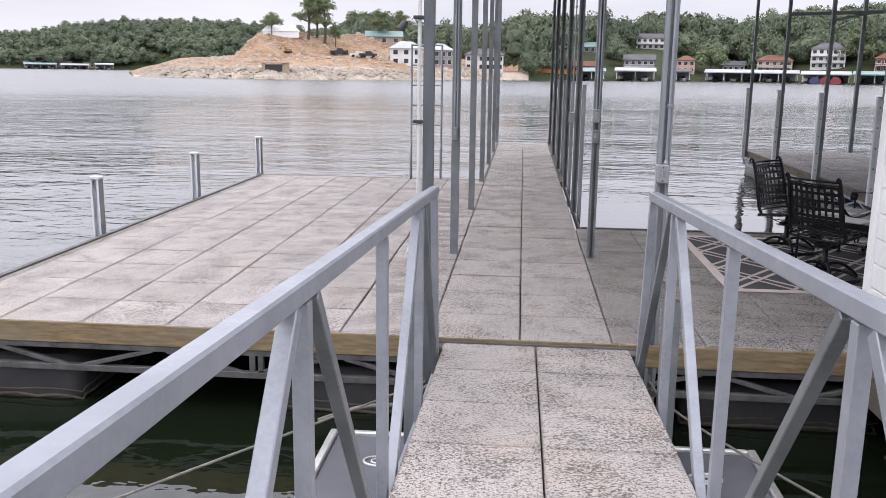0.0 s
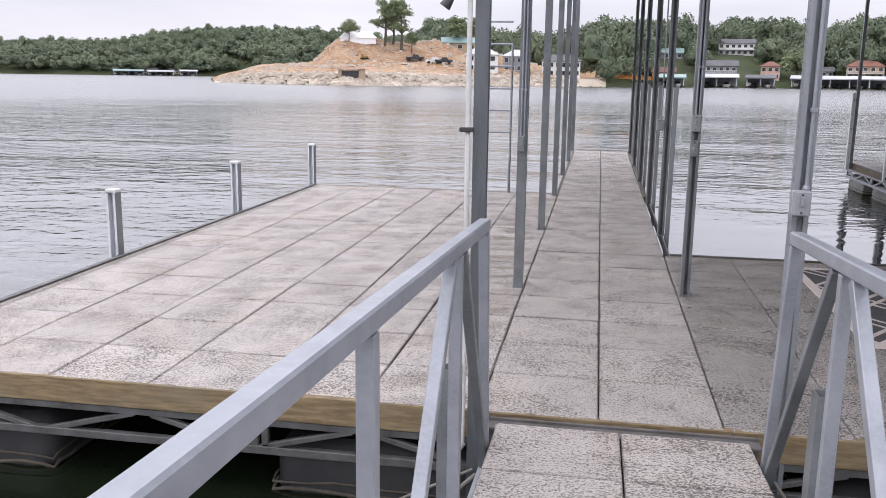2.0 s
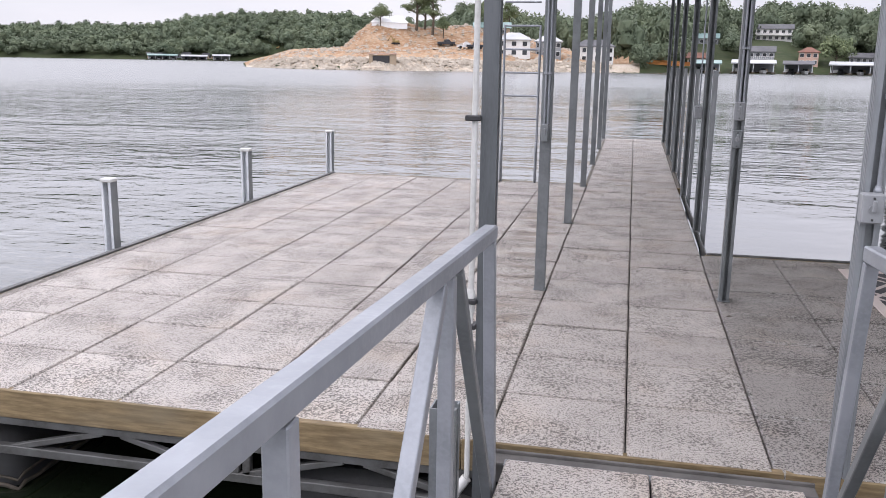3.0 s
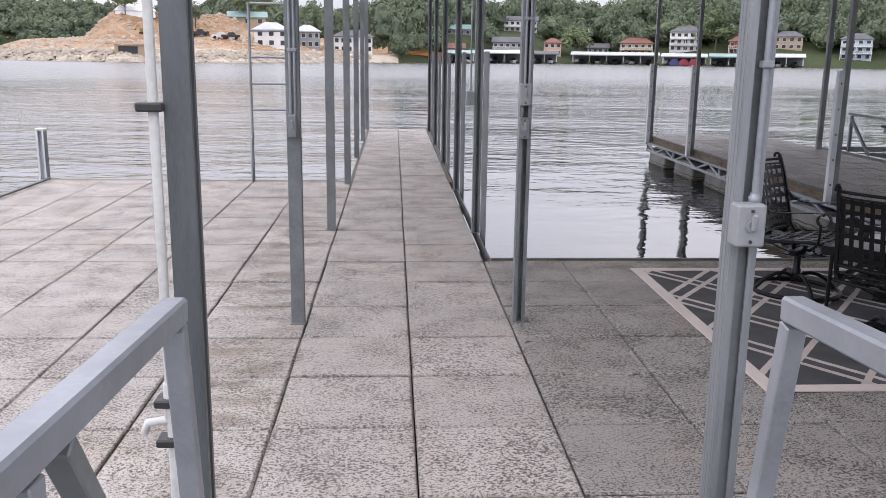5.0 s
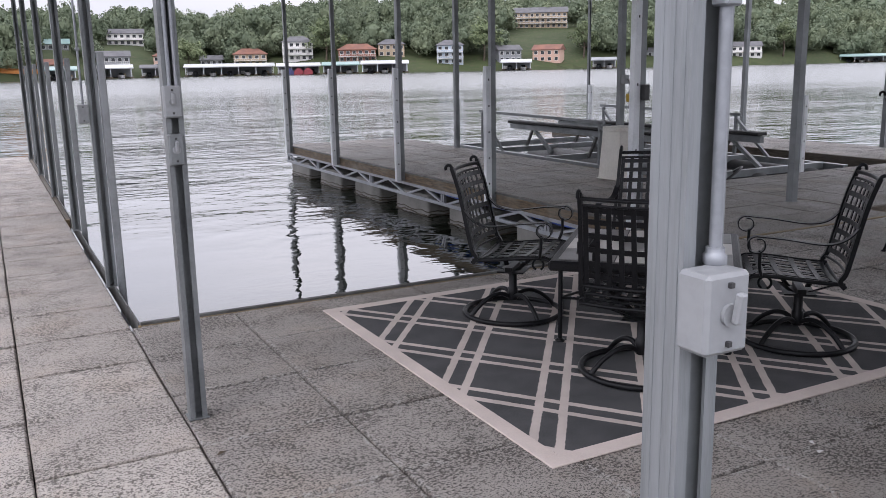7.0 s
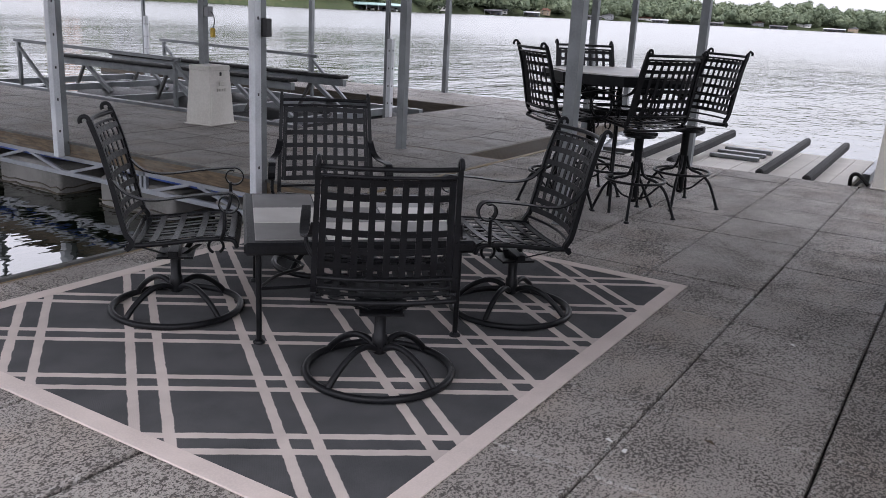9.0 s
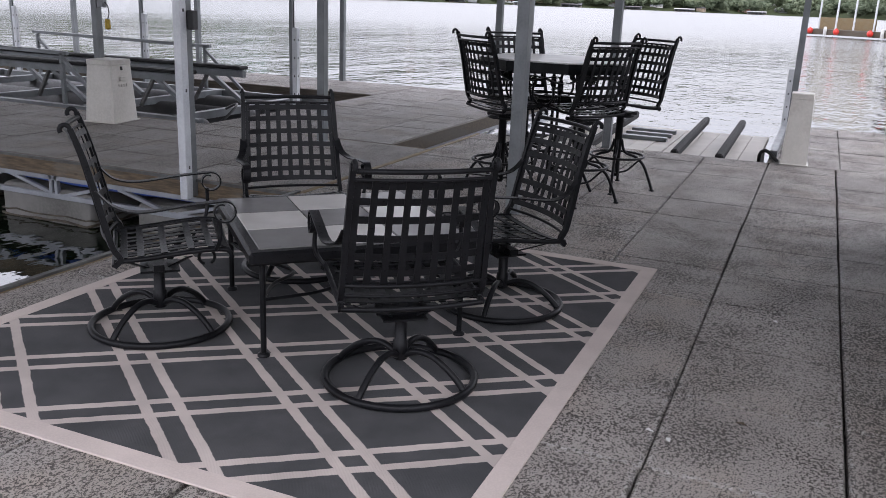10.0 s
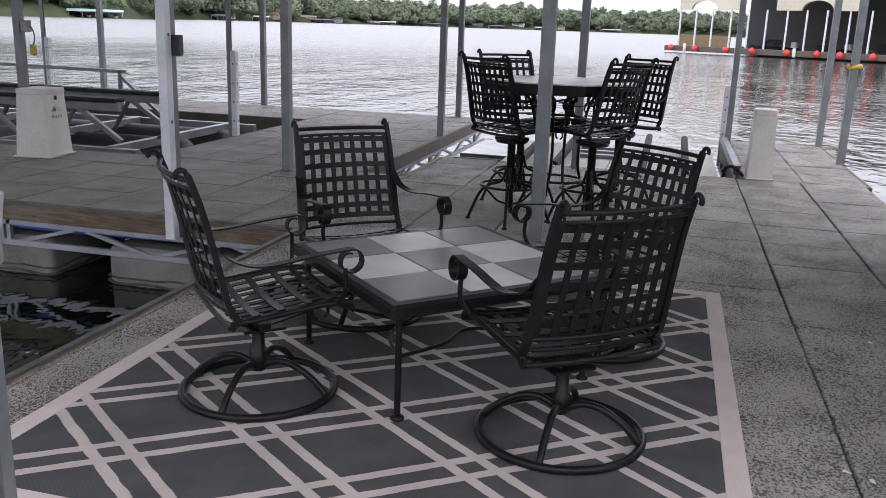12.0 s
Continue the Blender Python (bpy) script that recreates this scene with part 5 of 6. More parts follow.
def land(a, r):
    """Height over the water, and whether the bare headland shows there."""
    s = r - table(FAR_SHORE, a)
    high = table(RIDGE, a)
    far = np.where(s < 0, np.maximum(-3.0, s * 0.3), 1.2 * smooth(s, 0, 4) + (high - 1.2) * (1 - np.exp(-np.maximum(s - 3, 0) / 75)))
    far = far + np.where(s > 12, 0.9 * bumpy(a, r, 0.05), 0)
    q = r - table(HEAD_SHORE, a)
    top, step = table(HEAD_TOP, a), table(HEAD_STEP, a)
    head = np.where(q < 0, np.maximum(-3.0, q * 0.4), np.minimum(step, 2.2) * smooth(q, 0, 7) + np.maximum(step - 2.2, 0) * smooth(q, 9, 24) + np.maximum(top - step, 0) * smooth(q, 27, 46))
    ledge = np.abs(np.mod(head * 1.1 + 0.3 * np.sin(a * 1.7), 1.0) - 0.5)
    head = head + np.where((q > 7) & (q < 50), 0.4 * (0.25 - ledge), 0)
    head = head + np.where(q > 8, 0.35 * bumpy(a, r, 0.16) + 0.25 * bumpy(a + 3, r, 0.37), 0.15 * bumpy(a, r, 0.9))
    head = np.where((a < -25.4) | (a > 0), -3.0, head - (3 + top) * smooth(q, 118, 150))
    return np.maximum(far, head), head > far, q, s


def spot(a, elev, lo=0.0):
    """The place on land at bearing a that is seen at the elevation elev."""
    rr = np.arange(150.0, 1700.0, 1.0)
    h, _, _, _ = land(np.full_like(rr, a), rr)
    up = np.degrees(np.arctan2(h + WATER - 1.6, rr))
    ok = np.nonzero((up >= elev) & (h > lo))[0]
    i = ok[0] if len(ok) else int(np.argmax(up))
    return rr[i] * math.sin(radians(a)), rr[i] * math.cos(radians(a)), float(h[i]) + WATER


bearings = np.concatenate([np.arange(-180, -48, 6.0), np.arange(-48, 110, 0.35), np.arange(110, 180.1, 7.0)])
bearings[-1] = 180.0
ranges = np.concatenate([np.array([20.0, 40, 70, 100, 130, 160]), np.arange(176, 420, 3.5), np.arange(420, 640, 14), np.arange(640, 1500, 30), np.array([1600, 1900, 2400, 3000])])
A, R = np.meshgrid(bearings, ranges, indexing="ij")
Hh, HEADMASK, Q, S = land(A, R)
verts = np.stack([R * np.sin(np.radians(A)), R * np.cos(np.radians(A)), Hh + WATER], -1).reshape(-1, 3)
na, nr = A.shape
ii, jj = np.meshgrid(np.arange(na - 1), np.arange(nr - 1), indexing="ij")
quads = np.stack([ii * nr + jj, ii * nr + jj + 1, (ii + 1) * nr + jj + 1, (ii + 1) * nr + jj], -1).reshape(-1, 4)
ground = bpy.data.meshes.new("ground")
ground.from_pydata(verts.tolist(), [], quads.tolist())
for m in (M_GRASS, M_EARTH, M_RUBBLE, M_LAWN):
    ground.materials.append(m)
am, qm, sm = A[:-1, :-1].ravel(), Q[:-1, :-1].ravel(), S[:-1, :-1].ravel()
slot = np.where(HEADMASK[:-1, :-1].ravel() & (Hh[:-1, :-1].ravel() > -0.5), np.where(qm < 11, 2, 1), 0)
slot = np.where((slot == 0) & (am > -0.6) & (am < 1.9) & (sm > 22) & (sm < 75), 3, slot)
slot = np.where((slot == 0) & (am > 26) & (am < 52) & (sm > 1) & (sm < 15), 3, slot)
ground.polygons.foreach_set("material_index", slot.astype(int).tolist())
ground.polygons.foreach_set("use_smooth", [True] * len(ground.polygons))
tagged(new("ground", ground), "wooded hilly lake shore with a bare orange headland", "ground", kind="structure")


# ---------------------------------------------------------------- trees
def crown(rng, n, size, loose=0.35):
    """Leaf tufts as small tilted blades over several lobes: centres, and two half-axes each, for a crown about one unit wide."""
    lobes = rng.normal(0, 1, (7, 3)) * (0.27, 0.27, 0.2) + (0, 0, 0.05)
    lobes[0] = 0
    rad = rng.uniform(0.22, 0.36, 7)
    rad[0] = 0.42
    pick = rng.integers(0, 7, n)
    d = rng.normal(0, 1, (n, 3))
    d /= np.linalg.norm(d, axis=1, keepdims=True)
    c = lobes[pick] + d * (rad[pick] * rng.uniform(0.72, 1.06, n))[:, None]
    u = rng.normal(0, 1, (n, 3))
    u -= d * (u * d).sum(1, keepdims=True) * (1.0 - 0.7 * loose)
    u /= np.linalg.norm(u, axis=1, keepdims=True)
    w = np.cross(d + rng.normal(0, 1, (n, 3)) * loose, u)
    w /= np.linalg.norm(w, axis=1, keepdims=True)
    k = size * rng.uniform(0.6, 1.3, (n, 1))
    return c, u * k, w * k * 0.7


def blades(c, u, w):
    v = np.stack([c - u, c + w * 0.8, c + u, c - w * 0.8], 1).reshape(-1, 3)
    f = np.arange(len(v)).reshape(-1, 4)
    return v, f


rng = np.random.default_rng(11)


def mass(rng, lobes, n, size):
    """A whole crown one unit wide: uneven lobes, thick with leaf tufts that stand off their outline."""
    ico = bmesh.new()
    bmesh.ops.create_icosphere(ico, subdivisions=1, radius=1.0)
    ball = np.array([p.co[:] for p in ico.verts])
    tris = np.array([[p.index for p in q.verts] for q in ico.faces])
    ico.free()
    at = rng.normal(0, 1, (lobes, 3)) * (0.25, 0.25, 0.17)
    at[0] = 0
    rad = rng.uniform(0.15, 0.26, lobes)
    rad[0] = 0.31
    flat = rng.uniform(0.75, 1.0, lobes)
    vs, fs = [], []
    for i in range(lobes):
        wob = 1 + rng.uniform(-0.25, 0.15, (len(ball), 1))
        vs.append(at[i] + ball * rad[i] * wob * (1, 1, flat[i]))
        fs.append(tris + i * len(ball))
    pick = rng.integers(0, lobes, n)
    d = rng.normal(0, 1, (n, 3)) + (0, 0, 0.35)
    d /= np.linalg.norm(d, axis=1, keepdims=True)
    c = at[pick] + d * (rad[pick] * rng.uniform(0.85, 1.38, n))[:, None] * (1, 1, 0.95)
    u = rng.normal(0, 1, (n, 3))
    u -= d * (u * d).sum(1, keepdims=True) * 0.8
    u /= np.linalg.norm(u, axis=1, keepdims=True)
    w = np.cross(d + rng.normal(0, 0.7, (n, 3)), u)
    w /= np.linalg.norm(w, axis=1, keepdims=True)
    k = size * rng.uniform(0.5, 1.3, (n, 1))
    u, w = u * k, w * k * 0.8
    solid = np.concatenate(vs)
    leaf = np.stack([c - u, c + u * 0.6 + w, c + u * 0.6 - w], 1).reshape(-1, 3)
    q = np.arange(len(leaf)).reshape(-1, 3) + len(solid)
    return np.concatenate([solid, leaf]), np.concatenate([np.concatenate(fs), q])


forms = [mass(rng, 7, 1150, 0.046) for _ in range(9)]
forms_far = [mass(rng, 4, 330, 0.075) for _ in range(7)]
lots = []
for a0, a1, count, deep in ((-48, -10, 1500, 210), (-10, 0, 150, 130), (-1, 62, 1100, 150), (56, 112, 900, 170)):
    a = rng.uniform(a0, a1, count)
    s = 4 + deep * rng.uniform(0, 1, count) ** 1.15
    lots.append(np.stack([a, table(FAR_SHORE, a) + s, s], 1))
lots = np.concatenate(lots)
h, head_here, q, _ = land(lots[:, 0], lots[:, 1])
open_lawn = ((lots[:, 0] > -0.7) & (lots[:, 0] < 2.0) & (lots[:, 2] > 15) & (lots[:, 2] < 75)) | ((lots[:, 0] > 26) & (lots[:, 0] < 52) & (lots[:, 2] < 15)) | ((lots[:, 0] > 3) & (lots[:, 0] < 26) & (lots[:, 2] < 18) & (rng.uniform(0, 1, len(lots)) < 0.7))
# the houses' owners keep the view to the lake open
VIEWS = ((4.2, 1.3, 12), (8.2, 1.55, 17), (7.4, 0.05, 13), (3.9, 0.0, 9), (10.3, 0.1, 8), (13.2, 0.25, 10), (15.6, 0.15, 15), (18.6, 0.35, 14), (22.4, 0.25, 17), (24.6, 0.6, 12), (28.4, 0.05, 12), (32.3, 0.1, 11), (34.6, 0.05, 13), (34.2, 2.2, 30), (41.6, 0.2, 11), (46.9, 0.1, 15))
blocked = np.zeros(len(lots), bool)
for a, el, w in VIEWS:
    hx, hy, _ = spot(a, el, 0.5)
    hr = math.hypot(hx, hy)
    half = math.degrees(0.37 * w / hr) + 0.75
    blocked |= (np.abs(lots[:, 0] - a) < half) & (lots[:, 1] < hr + 6) & (lots[:, 1] > (hr - 70 if el > 1 else 0))
keep = (~head_here) & (h > 0.9) & ~open_lawn & ~blocked
vs, fs, base = [], [], 0
for (a, r, s), hh in zip(lots[keep], h[keep]):
    far_one = r > 520
    pv, f = (forms_far if far_one else forms)[rng.integers(0, 7)]
    wide = rng.uniform(6.5, 12.5) * (1.05 if a < 0 else 2.1 if far_one else 0.95)
    tall = wide * (rng.uniform(0.7, 1.05) if far_one else rng.uniform(0.95, 1.45))
    t = rng.uniform(0, 6.28)
    rot = np.array([[math.cos(t), -math.sin(t), 0], [math.sin(t), math.cos(t), 0], [0, 0, 1]])
    sc = np.array([wide, wide, tall])
    v = (pv @ rot.T) * sc
    v = v + np.array([r * math.sin(radians(a)), r * math.cos(radians(a)), hh + WATER + tall * 0.45 + rng.uniform(-0.5, 1.5)])
    vs.append(v)
    fs.append(f + base)
    base += len(v)
woods = bpy.data.meshes.new("far_woods")
v, f = np.concatenate(vs), np.concatenate(fs)
woods.vertices.add(len(v))
woods.vertices.foreach_set("co", v.ravel())
woods.loops.add(f.size)
woods.loops.foreach_set("vertex_index", f.ravel())
woods.polygons.add(len(f))
woods.polygons.foreach_set("loop_start", np.arange(0, f.size, 3))
woods.polygons.foreach_set("loop_total", np.full(len(f), 3))
woods.polygons.foreach_set("use_smooth", [False] * len(f))
woods.update(calc_edges=True)
woods.materials.append(M_WOODS)
tagged(new("far_woods", woods), "dense green summer woods on the far shore hills", "woods", kind="stuff")


def tree(x, y, z, height, wide, seed, label):
    r = np.random.default_rng(seed)
    t = thing("tree", label, "tree", pose(x, y, z))
    tips = [(0.0, 0.0, height * 0.97)]
    trunk = Geo().tube(smooth_line([(0, 0, -0.5), (0.02 * height, 0, height * 0.3), (0, 0.02 * height, height * 0.6), (0, 0, height * 0.95)], 4), [0.032 * height * (1 - 0.85 * i / 12) for i in range(13)], 8)
    for i in range(14):
        ang, zz = r.uniform(0, 6.28), height * r.uniform(0.28, 0.85)
        ln = wide * 0.5 * r.uniform(0.6, 1.0) * (1.15 - zz / height)
        tip = (math.cos(ang) * ln * 1.2, math.sin(ang) * ln * 1.2, zz + ln * 0.6)
        trunk.tube(smooth_line([(0, 0, zz), (tip[0] * 0.5, tip[1] * 0.5, zz + ln * 0.2), tip], 3), [0.011 * height * (1 - 0.12 * k) for k in range(7)], 5)
        tips.append(tip)
        tips.append((tip[0] * 0.55, tip[1] * 0.55, tip[2] * 0.97 + 0.02 * height))
    part("trunk", trunk, M_BARK, t, "slim branching trunk")
    cs = []
    for tip in tips:
        c, u, w = crown(r, 130, 0.11)
        k = wide * r.uniform(0.26, 0.46)
        cs.append(blades(c * (k, k, k * 0.75) + np.array(tip), u * k * 0.9, w * k * 0.9)[0])
    v = np.concatenate(cs)
    me = bpy.data.meshes.new("crown")
    me.from_pydata(v.tolist(), [], np.arange(len(v)).reshape(-1, 4).tolist())
    me.materials.append(M_LEAF)
    part("crown", me, None, t, "open green crown with gaps")


for a, el, ht, wd, seed in ((-14.25, 1.9, 13.0, 7.0, 1), (-13.2, 1.6, 13.5, 7.5, 2), (-16.6, 2.2, 5.0, 5.0, 3), (-12.5, 1.35, 5.0, 3.6, 4), (-13.7, 2.0, 11, 5.0, 5), (-9.6, 2.0, 7, 6, 6), (-8.2, 1.9, 8, 6, 7), (-6.2, 1.7, 8, 7, 8)):
    x, y, z = spot(a, el)
    tree(x, y, z, ht, wd, seed, "tall broadleaf tree standing on the bare headland")
for a, el, ht, wd, seed in ((0.1, 0.95, 8, 6.5, 21), (1.6, 1.0, 8.5, 7, 22), (0.9, 1.4, 8, 7, 23), (11.8, 0.0, 9, 10, 24), (20.4, 0.35, 12, 12, 25), (30.6, 0.2, 13, 11, 26), (37.0, 0.3, 12, 9, 27), (40.5, 0.2, 14, 11, 28), (43.5, 0.2, 13, 9, 29), (49.0, 0.1, 13, 10, 30)):
    x, y, z = spot(a, el, 0.5)
    tree(x, y, z, ht, wd, seed, "broadleaf shade tree near the shore houses")

# rocks along the headland
rr = np.random.default_rng(3)
g = Geo()
for i in range(3400):
    a = rr.uniform(-25, -1.5)
    q = rr.uniform(-0.5, 9) if i < 1900 else rr.uniform(9, 48)
    r = table(HEAD_SHORE, a) + q
    hh = float(land(np.array([a]), np.array([r]))[0][0])
    k = rr.uniform(0.15, 0.5) if i < 1900 else rr.uniform(0.12, 0.42) * (1.6 if rr.uniform() < 0.1 else 1)
    x, y, z = r * math.sin(radians(a)), r * math.cos(radians(a)), hh + WATER + 0.1
    pts = [(x + k * dx * rr.uniform(0.7, 1.3), y + k * dy * rr.uniform(0.7, 1.3), z + k * dz * rr.uniform(0.5, 1.0)) for dx, dy, dz in ((-1, -1, -0.6), (1, -1, -0.6), (1, 1, -0.6), (-1, 1, -0.6), (-0.6, -0.6, 0.7), (0.6, -0.6, 0.7), (0.6, 0.6, 0.7), (-0.6, 0.6, 0.7))]
    g.add(pts, [(3, 2, 1, 0), (4, 5, 6, 7), (0, 1, 5, 4), (1, 2, 6, 5), (2, 3, 7, 6), (3, 0, 4, 7)])
tagged(new("riprap", g.mesh("riprap", M_STONE)), "pale broken riprap stones along the headland shore", "rocks", kind="stuff")


# ---------------------------------------------------------------- houses
def house(a, elev, w, d, storeys, wall, roof_mat, label, cols=4, hip=False, balcony=False, skew=0.0, lo=0.5):
    """A shore house turned towards the lake: walls, roof with eaves, windows with panes, perhaps a balcony."""
    x, y, z = spot(a, elev, lo)
    t = thing("house", label, "house", pose(x, y, z - 0.6, 0, 0, -a + skew) @ Matrix.Scale(0.74, 4))
    ht = 2.9 * storeys + 0.6
    part("wall", Geo().box(-w / 2, w / 2, 0, d, 0, ht, 0.03), wall, t)
    rise, ov = min(w, d) * 0.26, 0.6
    g = Geo()
    x0, x1, y0, y1 = -w / 2 - ov, w / 2 + ov, -ov, d + ov
    k = min(d / 2, w / 2) * (0.9 if hip else 0.0)
    ym = d / 2
    vs = [(x0, y0, ht), (x1, y0, ht), (x1, y1, ht), (x0, y1, ht), (x0 + k, ym, ht + rise), (x1 - k, ym, ht + rise)]
    vs += [(p[0], p[1], p[2] - 0.22) for p in vs[:4]]
    g.add(vs, [(0, 1, 5, 4), (2, 3, 4, 5), (1, 2, 5), (3, 0, 4), (0, 6, 7, 1), (1, 7, 8, 2), (2, 8, 9, 3), (3, 9, 6, 0), (6, 9, 8, 7)])
    part("roof", g, roof_mat, t)
    for s in range(storeys):
        for c in range(cols):
            cx = -w / 2 + w * (c + 0.5) / cols
            ww = min(1.5, w / cols * 0.55)
            zz = 0.6 + 2.9 * s + 0.75
            win = part("window", Geo().box(cx - ww / 2 - 0.1, cx + ww / 2 + 0.1, -0.08, 0.02, zz - 0.1, zz + 1.55, 0.02), M_WALL_W, t, "white window frame")
            part("pane", Geo().box(cx - ww / 2, cx + ww / 2, -0.10, -0.02, zz, zz + 1.45, 0.01), M_PANE, win, "dark window pane")
    if balcony:
        for s in range(1, storeys):
            zz = 0.5 + 2.9 * s
            b = part("balcony", Geo().box(-w / 2, w / 2, -1.8, -0.02, zz - 0.2, zz, 0.02), M_WALL_W, t)
            rail = Geo().box(-w / 2, w / 2, -1.82, -1.74, zz + 0.95, zz + 1.05, 0.01)
            for c in range(int(w / 0.8) + 1):
                rail.box(-w / 2 + 0.8 * c, -w / 2 + 0.8 * c + 0.07, -1.81, -1.75, zz, zz + 0.95, 0.01)
            part("railing", rail, M_WALL_W, b)
            for px in (-w / 2 + 0.15, 0, w / 2 - 0.15):
                part("balcony_post", Geo().box(px - 0.1, px + 0.1, -1.8, -1.6, zz - 2.9, zz, 0.01), M_WALL_W, t)
    return t


house(-7.85, 0.35, 11, 9, 2, M_WALL_W, M_ROOF_W, "white two-storey house still under construction on the headland", 3, True)
house(-5.6, 0.35, 9, 9, 2, M_WALL_G, M_ROOF_W, "grey two-storey house shell under construction on the headland", 4, True)
house(-2.65, 0.1, 14, 9, 2, M_WALL_W, M_SHINGLE, "white modern house with dark windows on the shore", 6, True)
house(-9.3, 1.65, 13, 8, 1, M_WALL_T, M_ROOF_G, "long barn with a green metal roof on the headland", 3)
house(4.2, 1.3, 12, 9, 1, M_WALL_G, M_ROOF_G, "hillside house with a green roof among trees", 4, False, False)
house(8.2, 1.55, 17, 9, 2, M_WALL_W, M_SHINGLE, "long pale hillside house with a grey roof", 6, False, True)
house(7.4, 0.05, 13, 9, 2, M_WALL_G, M_SHINGLE, "grey two-storey lake house with a balcony", 5, False, True)
house(3.9, 0.0, 9, 8, 1, M_WALL_T, M_SHINGLE_R, "low brown lake cottage", 3)
house(10.3, 0.1, 8, 8, 2, M_WALL_P, M_SHINGLE_R, "orange-brown lake house with a red roof", 3, True)
house(13.2, 0.25, 10, 8, 1, M_WALL_G, M_SHINGLE, "low grey lake house", 4)
house(15.6, 0.15, 15, 10, 2, M_WALL_T, M_SHINGLE_R, "tan stone lake house with a chimney", 5, True, True)
house(18.6, 0.35, 14, 10, 3, M_WALL_W, M_SHINGLE, "white three-storey lake house with balconies", 5, True, True)
house(22.4, 0.25, 17, 10, 2, M_WALL_R, M_SHINGLE_R, "red-roofed brick lake house", 6, True, True)
house(24.6, 0.6, 12, 9, 2, M_WALL_T, M_SHINGLE, "tan hillside house among trees", 4, True)
house(28.4, 0.05, 12, 9, 3, M_WALL_B, M_SHINGLE, "pale blue three-storey house with white balconies", 4, True, True)
house(32.3, 0.1, 11, 9, 2, M_WALL_G, M_SHINGLE, "grey gabled lake house on a lawn", 4, False, False, 20)
house(34.6, 0.05, 13, 9, 2, M_WALL_P, M_SHINGLE_R, "salmon-coloured lake house on a green lawn", 4, False, False, -15)
house(34.2, 2.2, 30, 12, 3, M_WALL_T, M_SHINGLE, "long tan condominium block on the hilltop", 10, False, True)
house(41.6, 0.2, 11, 8, 1, M_WALL_G, M_SHINGLE, "low grey house under shore trees", 3)
house(46.9, 0.1, 15, 9, 2, M_WALL_W, M_SHINGLE, "white lake house on a sloping lawn", 5, False, True, 10)
house(57.5, -0.05, 14, 9, 2, M_WALL_W, M_SHINGLE, "white house on the far shore", 4, True)
for i, a in enumerate((61.5, 64.2, 66.5, 68.3, 70.6, 72.4, 75.0, 77.3, 79.9, 82.6, 85.1, 87.2)):
    house(a, -0.06 + 0.07 * (i % 3), 16 + 3 * (i % 3), 10, 1 + i % 2, (M_WALL_W, M_WALL_T, M_WALL_P, M_WALL_G)[i % 4], (M_SHINGLE, M_SHINGLE_R, M_ROOF_W)[i % 3], "small distant house across the wide lake", 3, bool(i % 2))
for i, a in enumerate((-30.5, -28.8, -27.2)):
    house(a, -0.12 + 0.05 * (i % 2), 13, 8, 1, (M_WALL_T, M_WALL_G)[i % 2], M_SHINGLE, "small brown cottage below the far woods", 3)

# white tent hall on top of the headland, and the low concrete boathouse at its foot
x, y, z = spot(-16.0, 2.05)
tent = thing("storage_tent", "white fabric storage tent on top of the headland", "tent", pose(x, y, z - 0.3, 0, 0, 16.0))
part("side_wall", Geo().box(-4.6, 4.6, 0, 7, 0, 1.7, 0.05), M_TENT, tent)
part("cover", Geo().add([(-4.9, -0.3, 1.6), (4.9, -0.3, 1.6), (4.9, 7.3, 1.6), (-4.9, 7.3, 1.6), (-3.2, 3.5, 3.4), (3.2, 3.5, 3.4)], [(0, 1, 5, 4), (2, 3, 4, 5), (1, 2, 5), (3, 0, 4), (3, 2, 1, 0)]), M_TENT, tent)
x, y, z = spot(-16.6, -0.25)
bunker = thing("boathouse", "small concrete boathouse with a dark opening in the bank", "boathouse", pose(x, y, z - 0.4, 0, 0, 16.6) @ Matrix.Scale(0.72, 4))
part("wall", Geo().box(-3.6, -2.6, 0, 4, 0, 3.2, 0.03).box(2.6, 4.6, 0, 4, 0, 3.2, 0.03).box(-2.6, 2.6, 0.3, 4, 0, 3.0, 0.03), M_WALL_T, bunker)
# flat dark sheet before the wall paints the shade inside the opening
part("opening", Geo().box(-2.55, 2.55, 0.2, 0.29, 0.2, 2.7, 0.01), M_BOXDARK, bunker, "dark sheet for the shade in the garage opening")
part("roof_slab", Geo().box(-3.9, 4.9, -0.5, 4.2, 3.2, 3.55, 0.03), M_WALL_P, bunker)


def digger(a, el, seed, label):
    x, y, z = spot(a, el)
    t = thing("excavator", label, "excavator", pose(x, y, z, 0, 0, 40 * seed) @ Matrix.Scale(0.5, 4))
    for sy in (-1, 1):
        part("track", Geo().box(-1.9, 1.9, sy * 1.1 - 0.3, sy * 1.1 + 0.3, 0, 0.85, 0.3), M_BLACK, t)
    part("cab", Geo().box(-1.5, 1.3, -1.2, 1.2, 0.9, 2.0, 0.15).box(0.1, 1.3, 0.1, 1.2, 2.0, 2.9, 0.1), M_DIGGER, t)
    part("boom", Geo().beam((1.2, -0.4, 1.6), (3.2, -0.4, 4.2), 0.35, 0.45).beam((3.2, -0.4, 4.2), (4.9, -0.4, 2.2), 0.28, 0.35), M_DIGGER, t)
    part("bucket", Geo().box(4.5, 5.3, -0.8, 0.0, 1.4, 2.2, 0.1), M_BOXDARK, t)


digger(-20.1, 0.85, 1, "yellow excavator working on the headland terrace")
digger(-15.6, 1.0, 4, "yellow excavator below the cut bank")
